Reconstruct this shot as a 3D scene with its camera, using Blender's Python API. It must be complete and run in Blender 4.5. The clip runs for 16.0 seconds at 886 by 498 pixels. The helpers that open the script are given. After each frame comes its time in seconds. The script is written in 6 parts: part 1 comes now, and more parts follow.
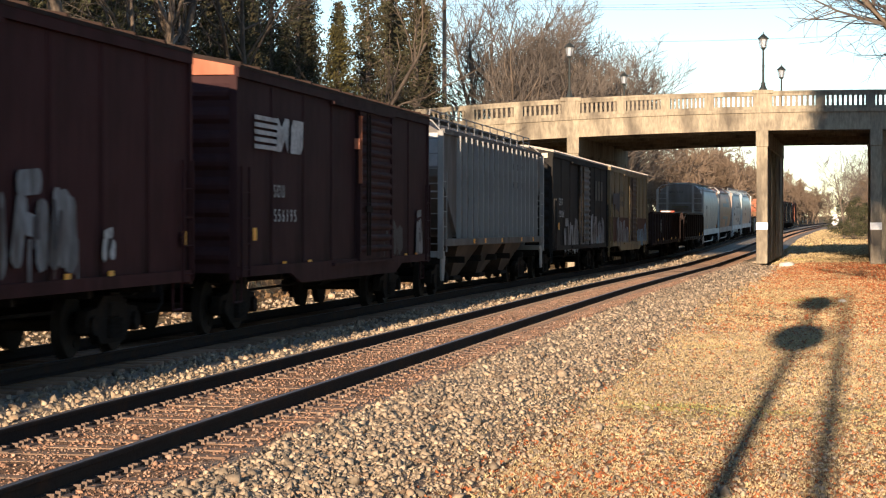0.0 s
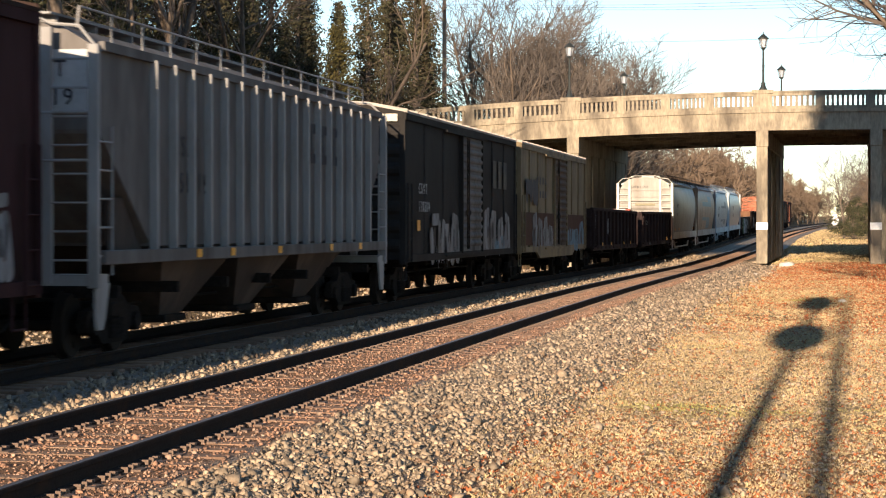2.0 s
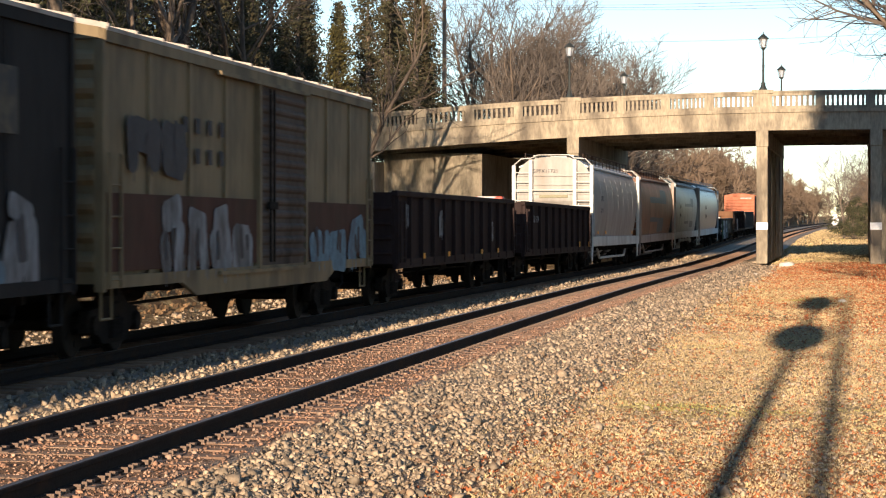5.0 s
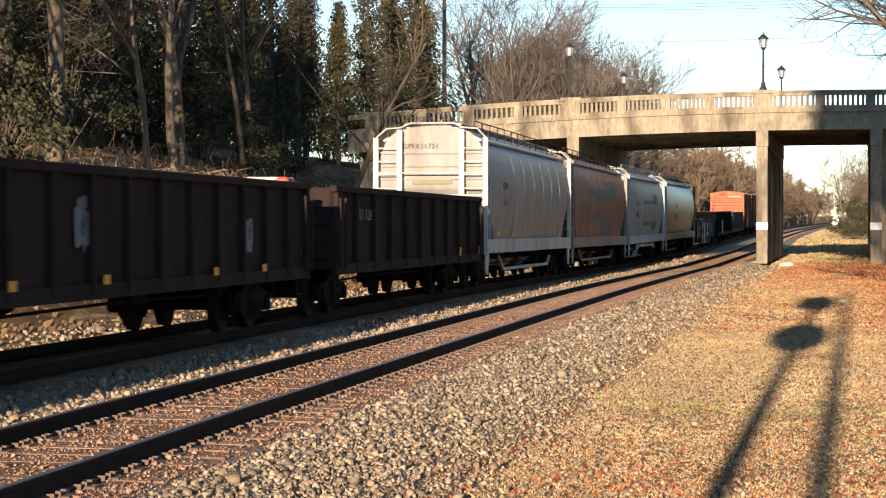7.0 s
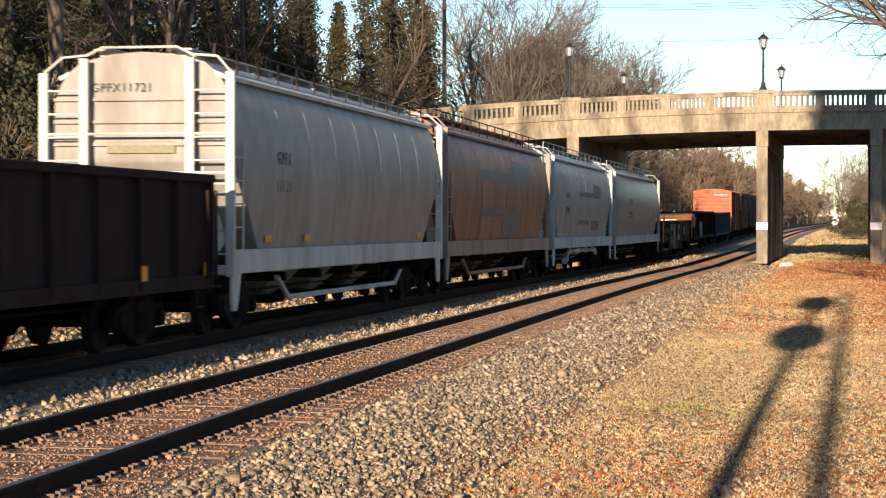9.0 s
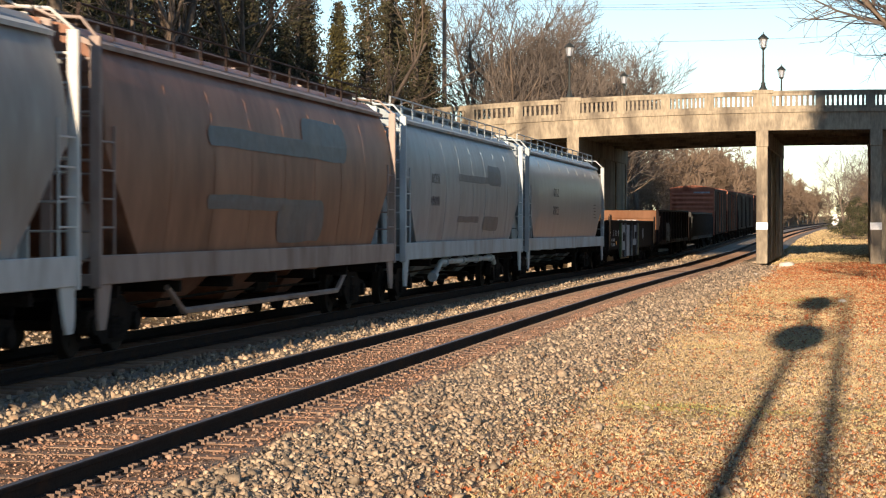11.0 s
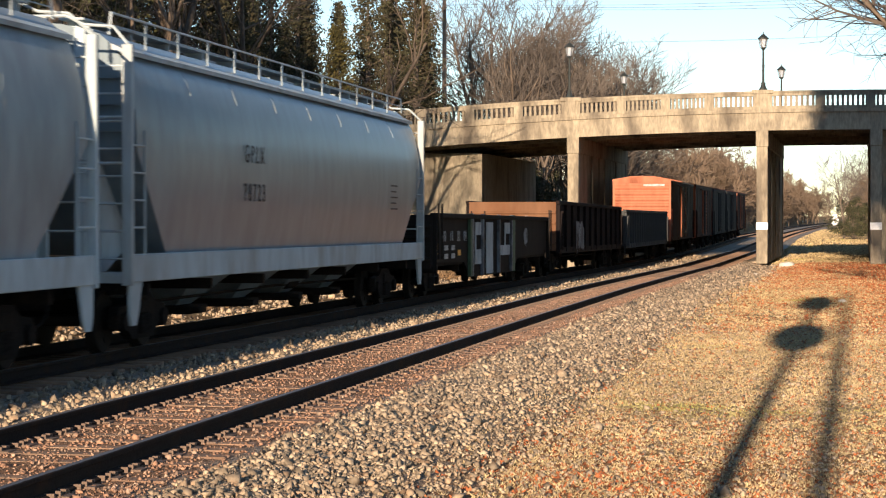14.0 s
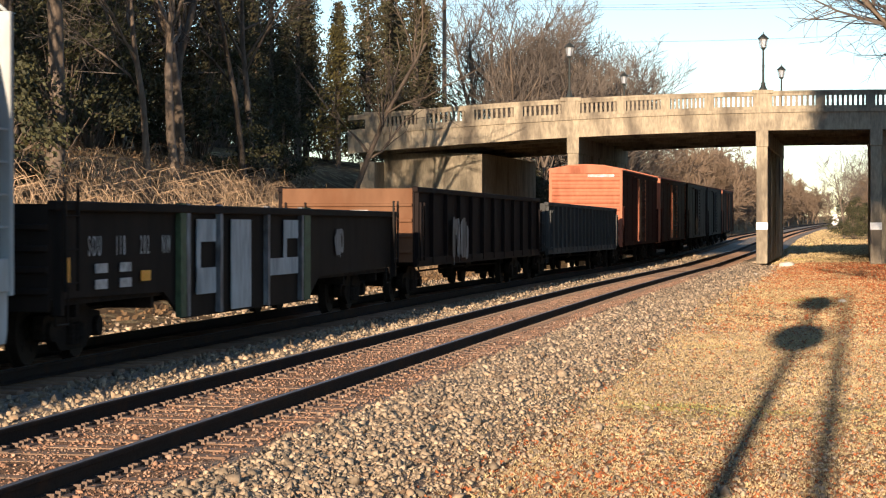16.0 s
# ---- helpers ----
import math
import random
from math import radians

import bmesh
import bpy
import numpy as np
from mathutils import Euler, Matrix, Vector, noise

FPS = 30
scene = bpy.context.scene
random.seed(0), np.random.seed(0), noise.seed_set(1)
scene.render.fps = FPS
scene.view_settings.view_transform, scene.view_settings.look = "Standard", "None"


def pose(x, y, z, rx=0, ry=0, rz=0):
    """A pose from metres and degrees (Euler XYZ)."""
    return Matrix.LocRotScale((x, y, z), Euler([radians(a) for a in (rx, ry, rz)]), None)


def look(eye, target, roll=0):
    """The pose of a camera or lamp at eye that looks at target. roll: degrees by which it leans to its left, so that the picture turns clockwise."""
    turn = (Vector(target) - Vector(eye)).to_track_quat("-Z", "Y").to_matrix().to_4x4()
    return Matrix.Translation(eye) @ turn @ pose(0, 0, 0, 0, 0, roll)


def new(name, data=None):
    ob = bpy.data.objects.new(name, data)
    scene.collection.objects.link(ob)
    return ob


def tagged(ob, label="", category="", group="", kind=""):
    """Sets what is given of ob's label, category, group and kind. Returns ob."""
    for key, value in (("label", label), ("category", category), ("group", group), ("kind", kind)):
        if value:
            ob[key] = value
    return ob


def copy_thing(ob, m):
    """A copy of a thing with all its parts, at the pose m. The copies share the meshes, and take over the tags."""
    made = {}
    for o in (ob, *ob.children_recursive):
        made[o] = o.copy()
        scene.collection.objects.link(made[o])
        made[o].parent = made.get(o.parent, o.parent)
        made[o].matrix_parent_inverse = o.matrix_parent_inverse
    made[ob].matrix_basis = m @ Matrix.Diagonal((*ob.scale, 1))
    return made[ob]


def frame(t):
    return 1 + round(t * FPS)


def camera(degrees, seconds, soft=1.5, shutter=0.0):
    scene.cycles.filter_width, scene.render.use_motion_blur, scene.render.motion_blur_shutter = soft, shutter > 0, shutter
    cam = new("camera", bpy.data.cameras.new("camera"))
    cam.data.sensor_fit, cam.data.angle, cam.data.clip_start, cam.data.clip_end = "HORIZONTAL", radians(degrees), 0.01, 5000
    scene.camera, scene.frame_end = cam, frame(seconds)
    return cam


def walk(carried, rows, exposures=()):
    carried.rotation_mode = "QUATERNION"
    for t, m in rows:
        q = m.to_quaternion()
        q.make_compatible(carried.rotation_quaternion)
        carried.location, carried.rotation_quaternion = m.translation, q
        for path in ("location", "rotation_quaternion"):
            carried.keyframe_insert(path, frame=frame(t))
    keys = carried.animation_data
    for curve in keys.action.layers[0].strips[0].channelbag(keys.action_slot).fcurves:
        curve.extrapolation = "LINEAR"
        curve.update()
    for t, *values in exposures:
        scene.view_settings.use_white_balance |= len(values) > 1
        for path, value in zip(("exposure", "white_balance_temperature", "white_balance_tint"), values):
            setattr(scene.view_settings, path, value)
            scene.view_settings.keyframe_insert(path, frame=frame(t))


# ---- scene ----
cam = camera(23.25, 16.0, soft=1.15, shutter=0.35)
EYE = 1.823
CAM_POSE = pose(0, 0, EYE, 90 - 0.863, 0, 0)
EXPOSURES = [(0.0, 0.99), (2.5, 1.02), (4.2, 1.00), (6.5, 0.96), (9.0, 0.88), (12.0, 0.87), (16.0, 0.93)]
walk(cam, [(0.0, CAM_POSE), (16.0, CAM_POSE)], EXPOSURES)

# ---- world and sun: low winter sun behind the camera, almost along the line ----
SUN_HEADING = 10.9      # degrees right of +y, the way the light travels
SUN_HEIGHT = 10.5       # degrees above the horizon
world = bpy.data.worlds.new("sky")
scene.world = world
world.use_nodes = True
wn = world.node_tree
sky = wn.nodes.new("ShaderNodeTexSky")
sky.sky_type = 'NISHITA'
sky.sun_disc = False
sky.sun_elevation = radians(SUN_HEIGHT)
sky.sun_rotation = radians(180 + SUN_HEADING)
sky.air_density, sky.dust_density, sky.ozone_density = 0.75, 0.0, 1.6
wn.links.new(sky.outputs[0], wn.nodes["Background"].inputs[0])
wn.nodes["Background"].inputs[1].default_value = 0.103
sun = new("sun", bpy.data.lights.new("sun", 'SUN'))
sun.data.energy, sun.data.angle, sun.data.color = 5.0, radians(0.5), (1.0, 0.775, 0.57)
hd, el = radians(SUN_HEADING), radians(SUN_HEIGHT)
sun.matrix_world = look((0, 0, 50), Vector((0, 0, 50)) + Vector((math.sin(hd) * math.cos(el), math.cos(hd) * math.cos(el), -math.sin(el))))

# ---- the line's course: heading and height along the far track's centre ----
HEAD0, OFFSET, GAUGE2, SPACING = 0.17336, 10.390, 0.753, 4.216
BENDS = [(-400, 0), (-60, -0.0000554), (20, -0.0000017), (60, 0.000323), (100, 0.0001053), (150, -0.000235),
         (220, 0.0001646), (300, 0.00005), (400, 0.00006), (900, 0.00001), (4000, 0)]
RISE = [(-400, 0), (20, 0), (60, -0.169), (100, -0.419), (150, -0.425), (220, -0.195), (400, -0.09), (4000, 0)]
COURSE_S = np.concatenate([np.arange(-400, 900, 0.5), np.arange(900, 4000, 10.0)])


def course():
    s = COURSE_S
    k = np.interp(s, *zip(*BENDS))
    ds = np.diff(s)
    th = np.concatenate([[0], np.cumsum((k[1:] + k[:-1]) / 2 * ds)])
    th += HEAD0 - np.interp(0, s, th)
    mid = (th[1:] + th[:-1]) / 2
    x = np.concatenate([[0], np.cumsum(np.sin(mid) * ds)])
    y = np.concatenate([[0], np.cumsum(np.cos(mid) * ds)])
    x -= np.interp(0, s, x) + OFFSET * math.cos(HEAD0)
    y -= np.interp(0, s, y) - OFFSET * math.sin(HEAD0)
    return x, y, np.interp(s, *zip(*RISE)), th


CX, CY, CZ, CTH = course()


def rail_height(s):
    return float(np.interp(s, COURSE_S, CZ))


def heading(s):
    return float(np.interp(s, COURSE_S, CTH))


def on_line(s, u, z=0.0):
    """A point s metres along the line, u metres to the right of the far track's centre, z above its rails."""
    t = heading(s)
    return Vector((float(np.interp(s, COURSE_S, CX)) + u * math.cos(t), float(np.interp(s, COURSE_S, CY)) - u * math.sin(t),
                   rail_height(s) + z))


def on_line_many(s, u, z):
    t = np.interp(s, COURSE_S, CTH)
    return np.stack([np.interp(s, COURSE_S, CX) + u * np.cos(t), np.interp(s, COURSE_S, CY) - u * np.sin(t), np.interp(s, COURSE_S, CZ) + z], -1)


def line_pose(s, u, z=0.0):
    """x along the line away from the camera, y to its left."""
    p = on_line(s, u, z)
    return pose(p.x, p.y, p.z, 0, 0, 90 - math.degrees(heading(s)))


def s_u(x, y):
    """The inverse of on_line for the plan."""
    i = int(np.argmin((CX - x) ** 2 + (CY - y) ** 2))
    t = CTH[i]
    dx, dy = x - CX[i], y - CY[i]
    return COURSE_S[i] + dx * math.sin(t) + dy * math.cos(t), dx * math.cos(t) - dy * math.sin(t)


# ---- materials ----
def noise_node(nt, scale, detail=4.0, rough=0.55, coord=None, stretch=(1, 1, 1)):
    n = nt.nodes.new("ShaderNodeTexNoise")
    n.inputs["Scale"].default_value, n.inputs["Detail"].default_value, n.inputs["Roughness"].default_value = scale, detail, rough
    mp = nt.nodes.new("ShaderNodeMapping")
    mp.inputs["Scale"].default_value = stretch
    nt.links.new(coord, mp.inputs[0])
    nt.links.new(mp.outputs[0], n.inputs["Vector"])
    return n


def ramp_node(nt, fac, stops):
    r = nt.nodes.new("ShaderNodeValToRGB")
    while len(r.color_ramp.elements) < len(stops):
        r.color_ramp.elements.new(0.5)
    for e, (pos, c) in zip(r.color_ramp.elements, stops):
        e.position, e.color = pos, (*c, 1)
    nt.links.new(fac, r.inputs[0])
    return r


def mix_node(nt, fac, a, b, mode='MIX'):
    m = nt.nodes.new("ShaderNodeMix")
    m.data_type, m.blend_type = 'RGBA', mode
    for sock, v in ((m.inputs[0], fac), (m.inputs[6], a), (m.inputs[7], b)):
        if isinstance(v, (int, float)):
            sock.default_value = v
        elif isinstance(v, tuple):
            sock.default_value = (*v, 1)
        else:
            nt.links.new(v, sock)
    return m.outputs[2]


def scaled(c, k):
    return tuple(min(1.0, v * k) for v in c)


MATS = {}


def surface(name, base, rough=0.7, metal=0.0, grain=30.0, grain_amount=0.25, stain=None, stain_scale=1.2, stain_low=0.5,
            stain_high=0.7, streak=(1, 1, 1), bump=0.25, bump_scale=None, island=0.0, per_object=0.0, spec=0.4):
    """A weathered surface: grain, larger stains and fine relief."""
    if name in MATS:
        return MATS[name]
    m = bpy.data.materials.new(name)
    MATS[name] = m
    m.use_nodes = True
    nt = m.node_tree
    bs = nt.nodes["Principled BSDF"]
    co = nt.nodes.new("ShaderNodeTexCoord").outputs["Object"]
    g = noise_node(nt, grain, 5, 0.6, co, streak)
    col = ramp_node(nt, g.outputs["Fac"], [(0.3, scaled(base, 1 - grain_amount)), (0.7, scaled(base, 1 + grain_amount))]).outputs[0]
    if stain:
        st = noise_node(nt, stain_scale, 6, 0.6, co, streak)
        f = ramp_node(nt, st.outputs["Fac"], [(stain_low, (0, 0, 0)), (stain_high, (1, 1, 1))]).outputs[0]
        col = mix_node(nt, f, col, stain)
    if island or per_object:
        src = nt.nodes.new("ShaderNodeNewGeometry").outputs["Random Per Island"] if island else nt.nodes.new("ShaderNodeObjectInfo").outputs["Random"]
        k = island or per_object
        v = ramp_node(nt, src, [(0.0, (1 - k,) * 3), (1.0, (1 + k, 1 + k * 0.9, 1 + k * 0.75))]).outputs[0]
        col = mix_node(nt, 1.0, col, v, 'MULTIPLY')
    nt.links.new(col, bs.inputs["Base Color"])
    bs.inputs["Roughness"].default_value, bs.inputs["Metallic"].default_value = rough, metal
    bs.inputs["Specular IOR Level"].default_value = spec
    if bump:
        b = nt.nodes.new("ShaderNodeBump")
        b.inputs["Strength"].default_value, b.inputs["Distance"].default_value = bump, 0.02
        bn = noise_node(nt, bump_scale or grain * 1.5, 5, 0.65, co)
        nt.links.new(bn.outputs["Fac"], b.inputs["Height"])
        nt.links.new(b.outputs[0], bs.inputs["Normal"])
    return m


# ---- mesh helpers ----
def box(bm, x0, x1, y0, y1, z0, z1, bevel=0.0):
    vs = [bm.verts.new(c) for c in ((x0, y0, z0), (x1, y0, z0), (x1, y1, z0), (x0, y1, z0), (x0, y0, z1), (x1, y0, z1), (x1, y1, z1), (x0, y1, z1))]
    fs = [bm.faces.new([vs[i] for i in q]) for q in ((3, 2, 1, 0), (4, 5, 6, 7), (0, 1, 5, 4), (1, 2, 6, 5), (2, 3, 7, 6), (3, 0, 4, 7))]
    if bevel:
        es = list({e for f in fs for e in f.edges})
        bmesh.ops.bevel(bm, geom=es, offset=bevel, segments=1, affect='EDGES')
    return vs


def tube(bm, a, b, r0, r1=None, seg=8, caps=True):
    a, b = Vector(a), Vector(b)
    r1 = r0 if r1 is None else r1
    d = (b - a).normalized()
    x = d.orthogonal().normalized()
    y = d.cross(x)
    rings = []
    for p, r in ((a, r0), (b, r1)):
        rings.append([bm.verts.new(p + (x * math.cos(2 * math.pi * i / seg) + y * math.sin(2 * math.pi * i / seg)) * r) for i in range(seg)])
    for i in range(seg):
        j = (i + 1) % seg
        bm.faces.new((rings[0][i], rings[0][j], rings[1][j], rings[1][i]))
    if caps and seg > 2:
        bm.faces.new(rings[0][::-1])
        bm.faces.new(rings[1])


def bars(bm, points, r, seg=5):
    for a, b in zip(points[:-1], points[1:]):
        tube(bm, a, b, r, r, seg)


def extrude(bm, outline, axis, a, b):
    """A closed outline of (p, q) pairs, carried along an axis ('x': p is y, q is z; 'y': p is x, q is z)."""
    def v(t, p, q):
        return (t, p, q) if axis == 'x' else (p, t, q)
    r0 = [bm.verts.new(v(a, *o)) for o in outline]
    r1 = [bm.verts.new(v(b, *o)) for o in outline]
    n = len(outline)
    for i in range(n):
        j = (i + 1) % n
        bm.faces.new((r0[i], r0[j], r1[j], r1[i]))
    bm.faces.new(r0[::-1])
    bm.faces.new(r1)


def loft(bm, rings, closed=True, caps=True):
    vs = [[bm.verts.new(p) for p in r] for r in rings]
    n = len(vs[0])
    for a, b in zip(vs[:-1], vs[1:]):
        for i in range(n if closed else n - 1):
            j = (i + 1) % n
            bm.faces.new((a[i], a[j], b[j], b[i]))
    if caps and closed:
        bm.faces.new(vs[0][::-1])
        bm.faces.new(vs[-1])
    return vs


def finish(bm, name, smooth=False):
    bmesh.ops.recalc_face_normals(bm, faces=bm.faces)
    me = bpy.data.meshes.new(name)
    bm.to_mesh(me)
    bm.free()
    if smooth:
        for p in me.polygons:
            p.use_smooth = True
    return me


def part(name, bm, material, parent=None, label="", smooth=False):
    me = finish(bm, name, smooth)
    me.materials.append(material)
    ob = new(name, me)
    ob.parent = parent
    if label:
        ob["label"] = label
    return ob


def lettering(name, text, size, material, parent, m, label="", narrow=1.0, spread=1.15):
    """Flat painted characters; m puts them on the side that they stand on."""
    cu = bpy.data.curves.new(name, 'FONT')
    cu.body, cu.size, cu.extrude, cu.align_x, cu.space_character = text, size, 0.002, 'LEFT', spread
    tmp = bpy.data.objects.new(name, cu)
    scene.collection.objects.link(tmp)
    me = bpy.data.meshes.new_from_object(tmp.evaluated_get(bpy.context.evaluated_depsgraph_get()))
    bpy.data.objects.remove(tmp)
    me.materials.clear()
    me.materials.append(material)
    me.transform(Matrix.Diagonal((narrow, 1, 1, 1)))
    ob = new(name, me)
    ob.parent = parent
    ob.matrix_basis = m
    if label:
        ob["label"] = label
    return ob


def pieces(name, verts, faces, material, parent=None, smooth=False):
    me = bpy.data.meshes.new(name)
    me.from_pydata(verts, [], faces)
    me.materials.append(material)
    if smooth:
        me.polygons.foreach_set("use_smooth", [True] * len(me.polygons))
    me.update()
    ob = new(name, me)
    ob.parent = parent
    return ob


# ---- ground: one sheet that follows the line and reaches the horizon ----
def ground_height(s, u):
    """Metres above the rails of the far track, by the place along the line and to its right."""
    if u >= 0:
        z = np.interp(u, [0, 1.6, 2.1, 2.7, 3.0, 5.5, 6.0, 7.6, 9.0, 14, 40, 200, 3000],
                      [-0.22, -0.22, -0.27, -0.22, -0.179, -0.179, -0.25, -0.46, -0.48, -0.42, -0.2, 0.5, 4])
        if u > 7 and s > 70:
            z += 0.22 * min(1, (s - 70) / 40) * min(1, (u - 7) / 2)
    else:
        toe = np.interp(s, [-400, 30, 70, 90, 100, 118, 140, 200, 4000], [6.5, 6.5, 6.5, 8.5, 10, 10.5, 10, 8, 7])
        top = np.interp(s, [-400, 20, 60, 100, 112, 165, 185, 240, 4000], [3.4, 3.4, 4.6, 5.4, 5.6, 5.6, 2.5, 0.5, 0.5])
        v = -u
        z = np.interp(v, [0, 1.7, 3.2, toe, toe + 3, toe + 8, toe + 20, toe + 45, 200, 3000],
                      [-0.22, -0.22, -0.5, -0.45, top * 0.38, top * 0.85, top * 1.2, top * 1.9, top * 2.2 + 2, 14])
    return float(z)


def far_steps(a, b, first):
    out, step = [a], first
    while out[-1] < b:
        step *= 1.22
        out.append(min(b, out[-1] + step))
    return out


def build_ground():
    ss = [-380, -250, -150, -80, -40, -20] + list(np.arange(-10, 60, 0.7)) + list(np.arange(60, 160, 2.0)) + far_steps(160, 3800, 4)
    right = list(np.arange(0, 12, 0.4)) + list(np.arange(12, 24, 1.0)) + far_steps(24, 2500, 2)
    left = [-u for u in list(np.arange(0.4, 4, 0.4)) + list(np.arange(4, 20, 0.8)) + far_steps(20, 2500, 2)]
    us = left[::-1] + right
    verts, faces = [], []
    for s in ss:
        for u in us:
            p = on_line(s, u, ground_height(s, u))
            rough = 0.0 if -2.2 < u < 5.9 else (0.010 if u > 0 else 0.22 * min(1, (-u - 2.2) / 5))
            p.z += rough * noise.noise((p.x * 0.7, p.y * 0.7, 3.0)) + rough * noise.noise((p.x * 0.13, p.y * 0.13, 9.0))
            verts.append(p)
    w = len(us)
    for i in range(len(ss) - 1):
        for j in range(w - 1):
            a = i * w + j
            faces.append((a, a + 1, a + 1 + w, a + w))
    ob = pieces("ground", verts, faces, ground_material(), smooth=True)
    me = ob.data
    lay = me.attributes.new("across", 'FLOAT', 'POINT')
    vals = [u for s in ss for u in us]
    lay.data.foreach_set("value", vals)
    along = me.attributes.new("along", 'FLOAT', 'POINT')
    along.data.foreach_set("value", [s for s in ss for u in us])
    return tagged(ob, "trackside ground of pale gravel, dry grass, leaves and red soil", "ground", kind="structure")


def ground_material():
    m = bpy.data.materials.new("trackside_ground")
    m.use_nodes = True
    nt = m.node_tree
    bs = nt.nodes["Principled BSDF"]
    co = nt.nodes.new("ShaderNodeTexCoord").outputs["Object"]
    at = nt.nodes.new("ShaderNodeAttribute")
    at.attribute_name = "across"
    al = nt.nodes.new("ShaderNodeAttribute")
    al.attribute_name = "along"
    fine = noise_node(nt, 24, 6, 0.7, co)
    mid = noise_node(nt, 1.3, 6, 0.65, co)
    big = noise_node(nt, 0.28, 4, 0.55, co)
    grass = ramp_node(nt, fine.outputs["Fac"], [(0.28, (0.16, 0.11, 0.055)), (0.5, (0.38, 0.29, 0.145)), (0.72, (0.60, 0.49, 0.30))]).outputs[0]
    soil = ramp_node(nt, fine.outputs["Fac"], [(0.3, (0.15, 0.058, 0.024)), (0.7, (0.42, 0.185, 0.08))]).outputs[0]
    green = ramp_node(nt, fine.outputs["Fac"], [(0.3, (0.13, 0.13, 0.03)), (0.7, (0.36, 0.34, 0.12))]).outputs[0]
    stone = ramp_node(nt, fine.outputs["Fac"], [(0.3, (0.10, 0.085, 0.07)), (0.5, (0.30, 0.26, 0.21)), (0.75, (0.62, 0.57, 0.50))]).outputs[0]
    f_soil = ramp_node(nt, mid.outputs["Fac"], [(0.50, (0, 0, 0)), (0.62, (1, 1, 1))]).outputs[0]
    f_green = ramp_node(nt, big.outputs["Fac"], [(0.60, (0, 0, 0)), (0.72, (0.7, 0.7, 0.7))]).outputs[0]
    col = mix_node(nt, f_green, grass, green)
    col = mix_node(nt, f_soil, col, soil)

    def near(src, lo, hi):
        mr = nt.nodes.new("ShaderNodeMapRange")
        mr.interpolation_type = 'SMOOTHSTEP'
        mr.inputs[1].default_value, mr.inputs[2].default_value = lo, hi
        nt.links.new(src, mr.inputs[0])
        return mr.outputs[0]

    def wobble(src, k):
        a = nt.nodes.new("ShaderNodeMath")
        a.operation = 'MULTIPLY_ADD'
        nt.links.new(mid.outputs["Fac"], a.inputs[0])
        a.inputs[1].default_value = k
        nt.links.new(src, a.inputs[2])
        return a.outputs[0]
    # red soil far to the right of the line and near the bridge
    red = near(wobble(at.outputs["Fac"], 3.0), 12.6, 14.6)
    col = mix_node(nt, red, col, mix_node(nt, 0.88, col, soil))
    close = near(wobble(al.outputs["Fac"], 14.0), 33, 24)
    col = mix_node(nt, close, col, mix_node(nt, 0.65, col, soil))
    red2 = near(wobble(al.outputs["Fac"], 30.0), 82, 112)
    red2b = near(al.outputs["Fac"], 135, 118)
    both = nt.nodes.new("ShaderNodeMath")
    both.operation = 'MULTIPLY'
    nt.links.new(red2, both.inputs[0])
    nt.links.new(red2b, both.inputs[1])
    col = mix_node(nt, both.outputs[0], col, mix_node(nt, 0.7, col, soil))
    # ballast under and beside the tracks
    ball = near(wobble(at.outputs["Fac"], 2.4), 9.4, 7.2)
    wood = near(wobble(at.outputs["Fac"], 1.0), -3.2, -1.8)
    litter = ramp_node(nt, fine.outputs["Fac"], [(0.3, (0.06, 0.04, 0.022)), (0.7, (0.26, 0.17, 0.09))]).outputs[0]
    rusty = ramp_node(nt, fine.outputs["Fac"], [(0.3, (0.15, 0.085, 0.05)), (0.55, (0.34, 0.205, 0.125)), (0.8, (0.50, 0.36, 0.25))]).outputs[0]
    col = mix_node(nt, ball, col, stone)
    b_in, b_out = near(wobble(at.outputs["Fac"], 0.5), 3.0, 3.5), near(wobble(at.outputs["Fac"], 0.5), 6.0, 5.6)
    bed = nt.nodes.new("ShaderNodeMath")
    bed.operation = 'MULTIPLY'
    nt.links.new(b_in, bed.inputs[0])
    nt.links.new(b_out, bed.inputs[1])
    col = mix_node(nt, bed.outputs[0], col, rusty)
    col = mix_node(nt, wood, mix_node(nt, f_soil, litter, grass), col)
    nt.links.new(col, bs.inputs["Base Color"])
    bs.inputs["Roughness"].default_value = 0.95
    bs.inputs["Specular IOR Level"].default_value = 0.1
    b = nt.nodes.new("ShaderNodeBump")
    b.inputs["Strength"].default_value, b.inputs["Distance"].default_value = 1.0, 0.06
    bn = noise_node(nt, 14, 6, 0.75, co)
    nt.links.new(bn.outputs["Fac"], b.inputs["Height"])
    nt.links.new(b.outputs[0], bs.inputs["Normal"])
    return m


build_ground()

RAIL = surface("rail_steel", (0.030, 0.024, 0.021), 0.85, 0.0, 40, 0.3, (0.050, 0.030, 0.020), 3, spec=0.05)
RAIL_TOP = surface("worn_rail_head", (0.17, 0.15, 0.135), 0.5, 0.7, 60, 0.15, bump=0.05)
TIE = surface("creosoted_tie", (0.23, 0.14, 0.09), 0.9, 0, 18, 0.4, (0.32, 0.21, 0.135), 2.5, 0.45, 0.7, (1, 0.2, 1), bump=0.5, per_object=0.25)


